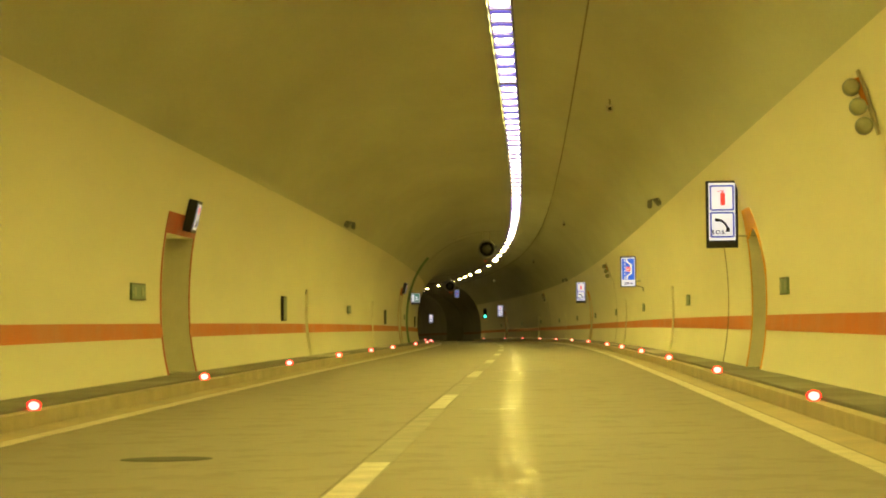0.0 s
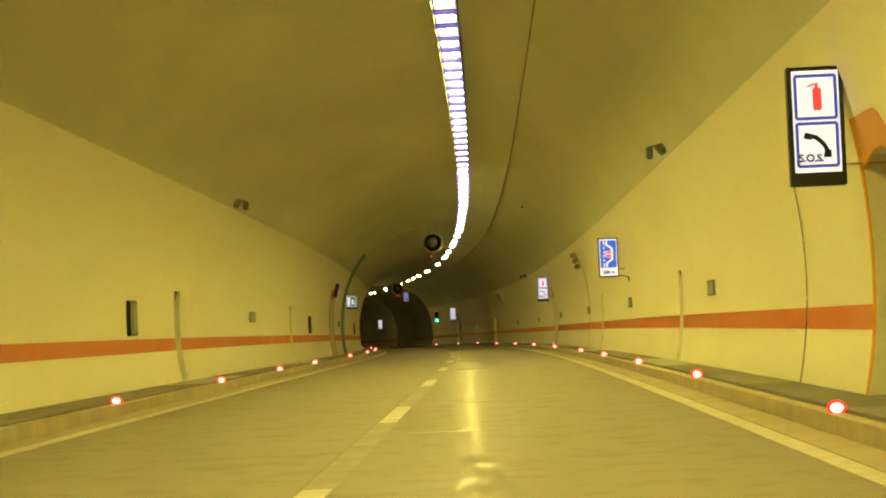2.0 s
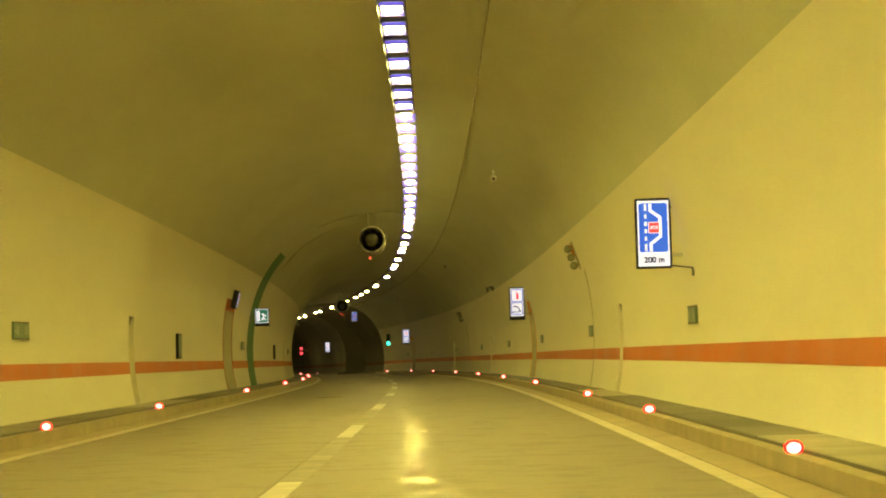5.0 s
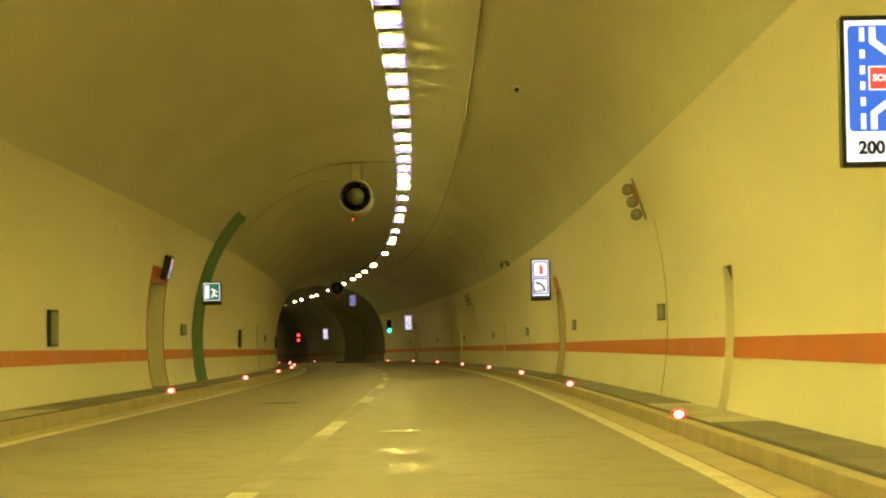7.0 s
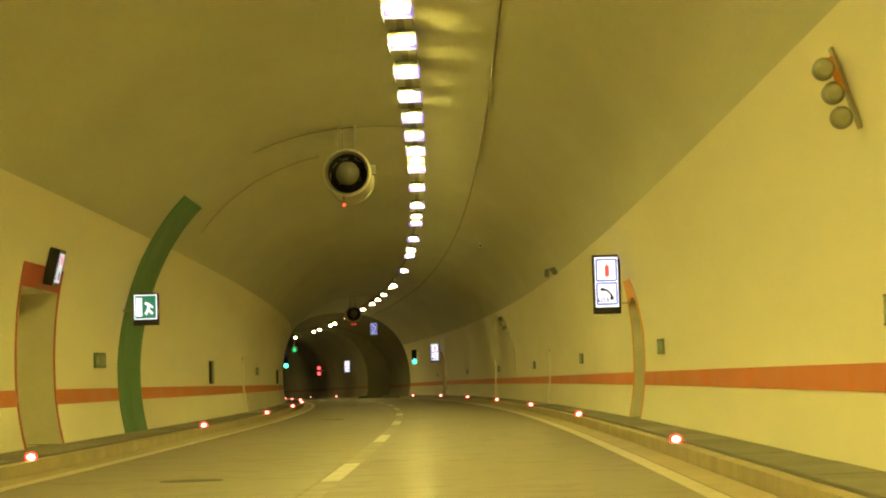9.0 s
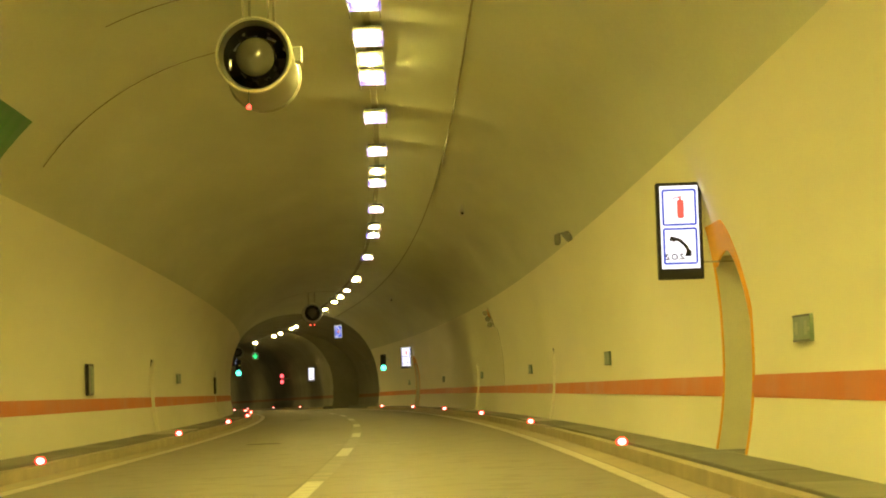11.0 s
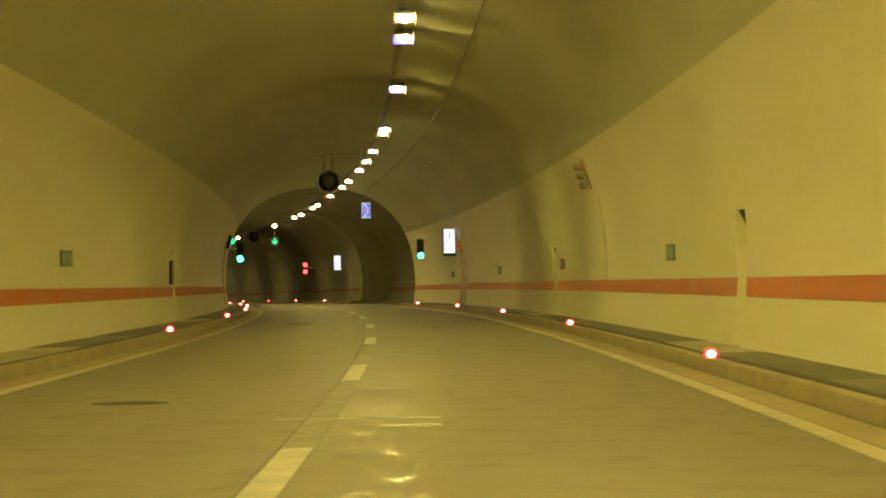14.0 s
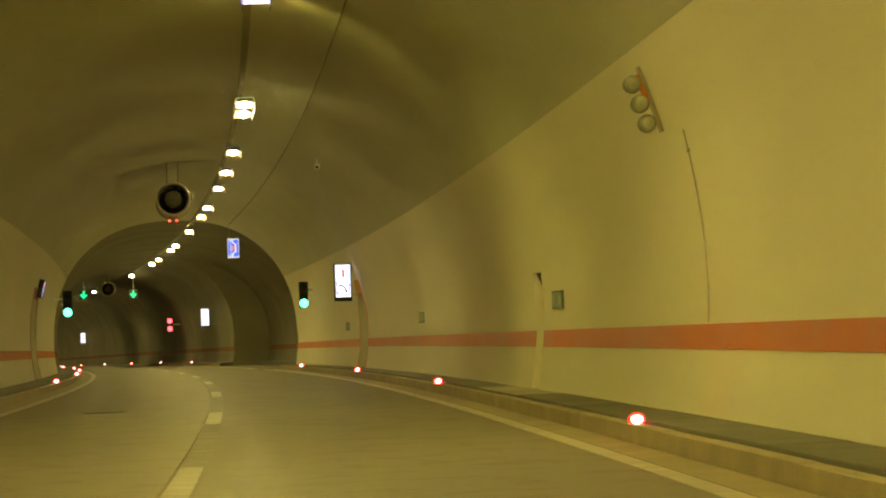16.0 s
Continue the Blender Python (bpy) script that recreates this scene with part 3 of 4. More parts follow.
def luminaire(name, label, lens_mat, w, l, drop, s, group, wing=None, ends=None):
    """A steel tray with a bowl-shaped refractor below it."""
    ob = thing(name, label, "ceiling lamp", lamp_place(s), group)
    part("housing", box(w + 0.06, l + 0.06, 0.09, z=0.055, bevel=0.02), GREY_BOX, ob)
    bm = bmesh.new()
    rings = [[bm.verts.new((k * w / 2 * x, k * l / 2 * y, -z)) for x, y in ((-1, -0.8), (-0.8, -1), (0.8, -1), (1, -0.8), (1, 0.8), (0.8, 1), (-0.8, 1), (-1, 0.8))]
             for k, z in ((0.86, -0.02), (1.0, drop * 0.35), (1.0, drop * 0.7), (0.94, drop))]
    for p, q in zip(rings, rings[1:]):
        for k in range(8):
            bm.faces.new((p[k], p[(k + 1) % 8], q[(k + 1) % 8], q[k]))
    bm.faces.new(rings[-1])
    part("bowl", bm, BOWL_GLASS, ob, "pale glowing bowl")
    if wing:
        mm = Matrix.Translation((0, 0, -drop - 0.002)) @ Matrix.Diagonal((w * 0.33, l * 0.20, 1, 1))
        part("lens", turned([(0.001, -0.004), (1, -0.004), (1, 0.004), (0.001, 0.004)], mm, 20), lens_mat, ob, "bright lamp lens")
    else:
        part("lens", box(w * 0.86, l * 0.8, 0.008, z=-drop - 0.002, bevel=0.002), lens_mat, ob, "bright lamp lens")
    # glowing strips added at both ends to draw the glare's coloured fringe
    for y in (-1, 1):
        part("end_glass", box(w + (0.10 if wing and not ends else 0.02), 0.012, 0.12 if wing and not ends else 0.06, y=y * (l / 2 + (-0.03 if wing else 0.012)), z=-0.035), ends or END_FRINGE, ob,
             "amber tinted end glass" if ends else "violet tinted end glass")
    if wing:
        # hood added to stop the slanted emitters from lighting the vault
        part("hood", box(w + 0.06, l + 0.86, 0.010, z=0.016), MATT, ob, "grey steel hood")
        for y in (-1, 1):
            # emitters added to even out the light between lamps
            mm = Matrix.Translation((0, y * (l / 2 + 0.015), -0.028)) @ Matrix.Rotation(radians(y * 72), 4, "X")
            part("wing_lens", turned([(0.001, -0.003), (1, -0.003), (1, 0.003), (0.001, 0.003)], mm @ Matrix.Diagonal((w * 0.335, 0.040, 1, 1)), 20), wing, ob, "bright slanted end lens")
    for x in (-w / 2 - 0.035, w / 2 + 0.035):
        # shields added to shape the light: less of it high on the walls
        part("side_shield", box(0.012, l + (0.5 if wing else 0.3), drop + 0.14, x=x, z=0.02 - (drop + 0.14) / 2), DARK, ob, "dark steel side shield")
        part("hanger", box(0.03, 0.03, 0.10, x=x * 0.6, z=0.13), STEEL, ob)
    return ob


big = [71.9 - 1.92 * k for k in range(1, 58)]
big += [72.4, 74.1, 75.9, 77.9, 79.9, 81.9, 83.9, 85.9, 87.8, 89.8, 91.8, 93.8, 95.9, 98.0, 100.2, 102.4, 104.6, 107.0, 109.4, 112.0, 114.7, 117.4, 119.9,
        122.7, 125.5, 128.4, 131.2, 134.4, 137.7, 140.8, 144.3, 147.9, 151.8, 155.7, 159.6, 163.5, 167.2, 172.2, 178.6, 185.7, 194.5, 204.0, 216.2, 230.1, 248.2,
        262.3, 278.3, 296.8, 324.3, 343.1, 372.2, 411.2, 440.0, 462.0, 484.0, 505.0]
small = [169.9, 191.1, 212.0, 250.5, 270.5, 289.9, 309.3, 329.7, 350.4]
first = luminaire("tunnel_lamp", "long flat steel tunnel lamp shining below the vault", LENS, 0.34, 1.15, 0.022, big[0], "tunnel lamps")
for s in big[1:]:
    if s < 121:
        copy_thing(first, lamp_place(s))
deep = [s for s in big if 121 <= s < 247]
first = luminaire("tunnel_lamp_deep", "steel tunnel lamp with a shining bowl", LENS_DEEP, 0.34, 0.9, 0.042, deep[0], "deep bowl tunnel lamps", WING_DEEP)
for s in deep[1:]:
    copy_thing(first, lamp_place(s))
first = luminaire("tunnel_lamp_small", "smaller warm tunnel lamp below the vault", LENS_BASIC, 0.34, 0.7, 0.05, small[0], "small tunnel lamps", WING_BASIC, END_FRINGE_AMBER)
for s in small[1:] + [s for s in big if s > 247]:
    if s < 290:
        copy_thing(first, lamp_place(s))
dim = sorted(s for s in big + small if 290 <= s < 352)
first = luminaire("tunnel_lamp_dim", "dimmed warm tunnel lamp deep in the bore", LENS_FAR, 0.30, 0.7, 0.04, dim[0], "dimmed tunnel lamps", WING_FAR, END_FRINGE_AMBER)
for s in dim[1:]:
    copy_thing(first, lamp_place(s))
# those from s = 440 on are unseen, added to brighten the far bore
last = sorted(s for s in big + small if s >= 352)
first = luminaire("tunnel_lamp_end", "warm tunnel lamp beyond the lay-by", LENS_END, 0.30, 0.7, 0.04, last[0], "tunnel lamps beyond the lay-by", WING_END, END_FRINGE_AMBER)
for s in last[1:]:
    copy_thing(first, lamp_place(s))


def tube(points, r, n=8):
    """A tube through points."""
    bm = bmesh.new()
    rings = []
    for k, p in enumerate(points):
        d = (points[min(k + 1, len(points) - 1)] - points[max(k - 1, 0)]).normalized()
        side = d.cross(Vector((0, 0, 1)))
        side = side.normalized() if side.length > 1e-3 else Vector((1, 0, 0))
        up = side.cross(d)
        rings.append([bm.verts.new(p + side * (r * math.cos(a)) + up * (r * math.sin(a))) for a in (2 * math.pi * j / n for j in range(n))])
    for a, b in zip(rings, rings[1:]):
        for j in range(n):
            bm.faces.new((a[j], a[(j + 1) % n], b[(j + 1) % n], b[j]))
    bm.faces.new(rings[0]), bm.faces.new(rings[-1][::-1])
    return bm


# cable tray above the lamps, and the radiating cable along the vault
tray = thing("cable_tray", "long galvanised cable tray carrying the lamps", "cable tray")
part("tray", ribbon(START + 1, END - 1, [(0.67, 6.262), (0.77, 6.262), (0.77, 6.28), (0.67, 6.28)]), MATT, tray)
part("rail", ribbon(START + 1, END - 1, [(0.655, 6.255), (0.665, 6.255), (0.665, 6.29), (0.655, 6.29)]), MATT, tray)
cable = thing("radio_cable", "thin brown radiating cable clipped along the vault", "cable")
part("sheath", tube([spot(s, 2.117, 5.979 + 0.003 * math.sin(s)) for s in np.arange(START + 1, BAY0 - 1, 2.5)], 0.015), WIRE, cable)
clip = mesh_of(box(0.04, 0.03, 0.04, z=0.03), "clip", GREY_BOX)
for s in np.arange(20, 290, 6.0):
    c = piece("clip", clip, cable)
    c.matrix_basis = stand(s, 2.117, 5.955)


# ---------------------------------------------------------------- red kerb markers
def marker(s, side):
    ob = thing("kerb_marker", "glowing red marker light on the kerb", "marker light", stand(s, side * 4.10, 0.15), "kerb marker lights")
    m = Matrix.Translation((0, 0, 0.062)) @ Matrix.Rotation(radians(90), 4, "X") @ Matrix.Diagonal((0.86, 0.66, 0.84, 1))
    part("body", turned([(0.001, -0.05), (0.055, -0.05), (0.068, 0.0), (0.068, 0.033), (0.001, 0.033)], m, 18), DARK, ob)
    part("lens", turned([(0.069, -0.02), (0.086, -0.01), (0.092, 0.01), (0.069, 0.033)], m, 18), LED_RED, ob, "glowing red rim")
    part("core", turned([(0.068, 0.034), (0.054, 0.044), (0.001, 0.05)], m, 18), LED_CORE, ob, "white-hot light core")
    part("foot", box(0.10, 0.08, 0.03, z=0.0, bevel=0.008), DARK, ob)
    return ob


marks_r = [11.7, 26.7, 41.67, 56.5, 71.9, 86.6, 101.7, 116.7, 141.2, 166.2, 191.2, 215.9, 240.8, 265.0, 290.4, 365.7, 391.1, 416.0, 441.0, 466.0, 491.0]
marks_l = [11.8, 26.8, 41.84, 56.6, 71.6, 86.6, 101.8, 116.7, 142.0, 166.6, 191.4, 215.9, 240.8, 265.0, 290.4, 315.9, 341.1, 366.0, 391.1, 416.0, 441.0]
first = marker(marks_r[0], 1)
for s in marks_r[1:]:
    copy_thing(first, stand(s, 4.10, 0.15))
for s in marks_l:
    copy_thing(first, stand(s, -4.10, 0.15))


# ---------------------------------------------------------------- lit signs
def sign_case(name, label, w, h, m, depth=0.16, group=""):
    ob = thing(name, label, "sign", m, group)
    part("case", box(w, depth, h, y=depth / 2, z=h / 2, bevel=0.012), DARK, ob, "black steel sign case")
    return ob


def sos_sign(s, lat, h):
    """Two pictograms on a white lit face: extinguisher above, handset below."""
    w, t = 0.54, 1.15
    ob = sign_case("sos_sign", "lit sign with fire extinguisher and telephone pictograms", w, t, stand(s, lat, h), group="emergency signs")
    f = part("face", rect(w - 0.09, t - 0.17, 0, t / 2 + 0.045, -0.006, 0.008), SIGN_WHITE, ob, "glowing white face")
    q, qw = 0.41, 0.385
    for z in (0.855, 0.395):
        bm = bmesh.new()
        for dx, dz, ww, hh in ((0, q / 2, qw, 0.03), (0, -q / 2, qw, 0.03), (qw / 2, 0, 0.03, q), (-qw / 2, 0, 0.03, q)):
            rect(ww, hh, dx, z + dz, -0.010 - 0.0006 * (ww < hh), 0.004, bm)
        part("border", bm, SIGN_NAVY, f, "blue square border")
    bm = rounded(0.085, 0.22, 0.02, 0.015, 0.835, -0.011)
    rect(0.03, 0.03, 0.012, 0.955, -0.011, bm=bm)
    stroke([(-0.075, 0.955), (-0.03, 0.975), (0.03, 0.982)], 0.016, -0.0115, bm=bm)
    part("extinguisher_mark", bm, SIGN_RED, f, "red extinguisher pictogram")
    bm = stroke([(-0.09, 0.49), (-0.01, 0.465), (0.06, 0.40), (0.10, 0.32)], 0.042, -0.011)
    outline([(-0.135, 0.46), (-0.06, 0.44), (-0.045, 0.495), (-0.115, 0.52)], -0.0115, bm=bm)
    outline([(0.05, 0.27), (0.13, 0.27), (0.13, 0.345), (0.065, 0.335)], -0.0115, bm=bm)
    part("handset_mark", bm, SIGN_BLACK, f, "black telephone handset pictogram")
    lettering("S.O.S.", 0.10, -0.065, 0.265, -0.012, SIGN_BLACK, f)
    part("bracket", box(0.5, 0.02, 0.02, x=w / 2 + 0.2, y=0.08, z=0.2), WIRE_PALE, ob)
    part("bracket", box(0.7, 0.03, 0.03, x=w / 2 + 0.3, y=0.08, z=t - 0.1), WIRE_PALE, ob)
    return ob


for s, lat in ((59.6, 4.435), (160.2, 4.42), (273.1, 4.36)):
    sos_sign(s, lat, 2.235)
sos_sign(354.1, 4.12, 2.31)
sos_sign(462.5, 4.04, 2.28)


def bay_sign(s, lat, h, words, hang):
    """Blue lay-by sign with an SOS square."""
    w, t = 0.52, 1.03 if words else 0.86
    white, blue, red = (SIGN_WHITE, SIGN_BLUE, SIGN_RED) if words else (SIGN_WHITE_DIM, SIGN_BLUE_DIM, SIGN_RED_DIM)
    ob = sign_case("layby_sign", "lit blue lay-by sign with SOS square" + (" and distance plate" if words else " under the vault"), w, t, stand(s, lat, h))
    f = part("face", rect(w - 0.06, t - 0.07, 0, t / 2, -0.006, 0.008), white, ob, "glowing white face")
    z0 = 0.24 if words else 0.07
    hh = 0.72
    part("blue_field", rounded(w - 0.10, hh, 0.03, 0, z0 + hh / 2, -0.011), blue, f, "blue field")
    def X(v): return -0.21 + v * 0.42
    def Z(v): return z0 + v * hh
    part("line", stroke([(X(.40), Z(.97)), (X(.40), Z(.85)), (X(.74), Z(.70)), (X(.74), Z(.32)), (X(.40), Z(.17)), (X(.40), Z(.03))], 0.045, -0.0145), white, f)
    for a, b in ((.85, .98), (.69, .77), (.54, .62), (.39, .47), (.24, .32), (.02, .17)):
        part("dash", rect(0.034, (b - a) * hh, X(.23), Z((a + b) / 2), -0.0145), white, f)
    part("red_square", rounded(0.165, 0.165, 0.01, X(.52), Z(.5), -0.016), white, f)
    part("red_square", rect(0.145, 0.145, X(.52), Z(.5), -0.0195), red, f)
    lettering("SOS", 0.062, X(.52), Z(.5), -0.022, white, f)
    if words:
        part("plate", rounded(w - 0.10, 0.135, 0.02, 0, 0.125, -0.011), white, f)
        lettering("200 m", 0.12, 0, 0.125, -0.017, SIGN_BLACK, f)
    if hang:
        for x in (-0.18, 0.18):
            part("hanger", box(0.035, 0.035, crown(lat + x) - h - t, x=x, y=0.08, z=t + (crown(lat + x) - h - t) / 2), GREY_BOX, ob)
    else:
        for z in (0.2, t - 0.12):
            part("bracket", box(0.4, 0.05, 0.05, x=w / 2 + 0.18, y=0.08, z=z), STEEL, ob)
    return ob


bay_sign(104.5, 4.46, 2.20, True, False)
bay_sign(303.0, 2.38, 4.65, False, True)


def exit_sign(s, lat, h):
    ob = sign_case("exit_sign", "lit green escape sign beside the green band", 0.50, 0.62, stand(s, lat, h))
    f = part("face", rect(0.44, 0.48, 0, 0.355, -0.006, 0.008), SIGN_WHITE, ob, "glowing pale edge")
    part("green_field", rect(0.40, 0.44, 0, 0.355, -0.011), SIGN_GREEN, f, "green field")
    part("door_mark", rect(0.115, 0.36, -0.125, 0.355, -0.0145), SIGN_WHITE, f, "white door shape")
    bm = stroke([(0.0, 0.43), (0.07, 0.40), (0.05, 0.30), (0.0, 0.22)], 0.05, -0.0145)
    stroke([(0.05, 0.30), (0.13, 0.23)], 0.045, -0.0150, bm=bm)
    stroke([(0.06, 0.41), (0.14, 0.35)], 0.035, -0.0155, bm=bm)
    part("mark", bm, SIGN_WHITE, f, "plain white strokes")
    part("bracket", box(0.5, 0.05, 0.05, x=-0.45, y=0.08, z=0.3), STEEL, ob)
    return ob


exit_sign(159.7, -4.57, 2.27)


def on_wall(s, h, side):
    """A pose on the vault: local z up along the wall, -y towards the road."""
    head = along(s)[3]
    return (Matrix.Translation(spot(s, vault(h, side), h)) @ Matrix.Rotation(head, 4, "Z")
            @ Matrix.Rotation(-side * lean(h), 4, "Y") @ Matrix.Rotation(radians(-90 * side), 4, "Z"))


def niche_sign(s, h):
    """A lit sign box lying on the wall over a niche."""
    ob = thing("niche_sign", "narrow lit fire sign on the wall above the niche", "sign", on_wall(s, h, -1), "niche signs")
    part("case", box(0.62, 0.17, 0.58, y=-0.09, bevel=0.012), DARK, ob, "black steel sign case")
    f = part("face", rect(0.50, 0.46, 0, 0, -0.181, 0.008), SIGN_WHITE_DIM, ob, "glowing white face")
    for x in (-0.22, 0.22):
        part("border", rect(0.025, 0.40, x, 0, -0.1855), SIGN_NAVY, f)
    part("mark", rounded(0.10, 0.12, 0.03, 0.02, 0.12, -0.1855), SIGN_RED, f, "red mark")
    part("mark", rounded(0.10, 0.12, 0.03, 0.05, -0.12, -0.1855), SIGN_BLACK, f, "dark mark")
    return ob


for s in (61.1, 149.4, 275.0):
    niche_sign(s, 3.0)


# ---------------------------------------------------------------- plates, cabinets and lamps on the walls
def escape_plate(s, side, w, h0, h1):
    """A flat plate lying on the wall, with two mirrored marks."""
    mid = (h0 + h1) / 2
    lat = vault(mid, side)
    ob = thing("escape_plate", "grey-green photoluminescent escape plate on the wall", "sign", stand(s, lat, mid, -90 if side > 0 else 90), "escape plates")
    t = h1 - h0
    part("plate", box(w, 0.05, t, bevel=0.008, y=-0.012), PALE_PLATE, ob)
    part("rim", rect(w * 0.97, 0.018, 0, t / 2 - 0.012, -0.043), DARK, ob)
    part("rim", rect(w * 0.97, 0.018, 0, -t / 2 + 0.012, -0.043), DARK, ob)
    for k in (-1, 1):
        part("mark", rounded(w * 0.16, t * 0.5, 0.02, k * w * 0.27, 0, -0.042), PLATE_MARK, ob)
        part("mark", rect(w * 0.13, t * 0.14, k * w * 0.42, -t * 0.05, -0.042), PLATE_MARK, ob)
    return ob


for k in range(10):
    escape_plate(53.7 + 25.05 * k, 1, 1.15, 1.37, 1.63)
for s in (56.1, 106.1, 156.6, 206.4):
    escape_plate(s, -1, 1.5, 1.45, 1.72)


def hose_case(s):
    """A dark framed case on the left wall with a pale lettered panel."""
    ob = thing("wall_case", "dark framed upright equipment case on the wall", "wall case", on_wall(s, 1.45, -1), "wall cases")
    part("case", box(0.95, 0.07, 0.62, y=-0.035, bevel=0.012), DARK, ob)
    part("panel", rect(0.86, 0.54, 0, 0, -0.076, 0.008), GREY_BOX, ob)
    part("window", rect(0.50, 0.50, 0.05, 0, -0.080, 0.004), PALE_PLATE, ob, "pale green pane")
    for k in range(4):
        part("bar", rect(0.12, 0.07, 0.10, 0.17 - 0.12 * k, -0.084), PLATE_MARK, ob)
    return ob


for s in (81.0, 131.6, 181.5, 230.4):
    hose_case(s)


def triple_lamp(s, side, h0):
    """Three round lamps one above another, following the wall."""
    ob = thing("warning_lamp_group", "three round unlit warning lamps on a wall plate", "warning lamp", group="warning lamps")
    ob.matrix_basis = stand(s, 0, 0)
    for k in range(3):
        lat, h = vault_at(h0 + 0.205 * k, side, BORE - 0.14)
        m = Matrix.Translation((lat, 0, h)) @ Matrix.Diagonal((0.78, 0.78, 0.78, 1))
        back = m @ Matrix.Rotation(radians(90), 4, "X")
        body = part("lamp", turned([(0.001, 0.10), (0.05, 0.095), (0.10, 0.05), (0.12, 0.0), (0.12, -0.10), (0.06, -0.16), (0.001, -0.165)], back, 20), GREY_BOX, ob, smooth=True)
        part("glass", turned([(0.105, 0.055), (0.08, 0.105), (0.04, 0.13), (0.001, 0.137)], back, 20), GLASS_DOME, body, "unlit glass lens", True)
    for name, dh, inset, size, mat in (("back_plate", 0.205, 0.02, (0.03, 0.16, 0.70), WIRE_PALE), ("tag", 0.33, 0.07, (0.05, 0.05, 0.30), RUST)):
        lat, h = vault_at(h0 + dh, side, BORE - inset)
        part(name, box(*size, m=Matrix.Translation((lat, 0.10 if name == "back_plate" else 0.0, h)) @ Matrix.Rotation(-side * lean(h0 + dh), 4, "Y")), mat, ob)
    return ob


for s, h in ((41.2, 3.04), (129.2, 3.12), (217.8, 3.16)):
    triple_lamp(s, 1, h)


def loudspeaker(s, side, h):
    lat = vault(h, side)
    ob = thing("loudspeaker", "pair of small grey loudspeakers on a wall bracket", "loudspeaker", stand(s, lat, h), "loudspeakers")
    k = -side
    part("foot", box(0.05, 0.2, 0.2, x=k * 0.01, bevel=0.01), GREY_BOX, ob)
    part("arm", box(0.30, 0.035, 0.035, m=Matrix.Translation((k * 0.14, 0.0, 0.05)) @ Matrix.Rotation(radians(k * 12), 4, "Y")), GREY_BOX, ob)
    for x, z, a in ((0.27, -0.07, 0), (0.09, -0.02, 38)):
        mm = Matrix.Translation((k * x, 0.0, z)) @ Matrix.Rotation(radians(k * a), 4, "Y")
        body = part("speaker_body", box(0.12, 0.20, 0.19, bevel=0.025, m=mm, segments=2), GREY_BOX, ob)
        part("grille", turned([(0.045, 0.0), (0.05, 0.012), (0.02, 0.006), (0.001, 0.004)], mm @ Matrix.Translation((0, 0, -0.096)) @ Matrix.Rotation(radians(180), 4, "X"), 16), DARK, body)
    return ob


loudspeaker(80.6, 1, 3.99)
loudspeaker(180.4, 1, 3.92)
loudspeaker(95.2, -1, 4.12)


def vault_camera(s, lat):
    h = crown(lat)
    ob = thing("surveillance_camera", "small grey surveillance camera under the vault", "camera", stand(s, lat, h), "surveillance cameras")
    part("stem", rod(0.02, 0.22, Matrix.Translation((0, 0, -0.09)), n=10), STEEL, ob)
    part("housing", box(0.13, 0.34, 0.12, z=-0.22, bevel=0.02), FAN_RIM, ob)
    part("hood", box(0.15, 0.40, 0.012, z=-0.152), STEEL, ob)
    part("lens", rod(0.035, 0.03, Matrix.Translation((0, -0.18, -0.22)) @ Matrix.Rotation(radians(90), 4, "X")), DARK, ob)
    return ob


for s in (69.6, 132.8, 196.0, 259.0):
    vault_camera(s, 2.84)


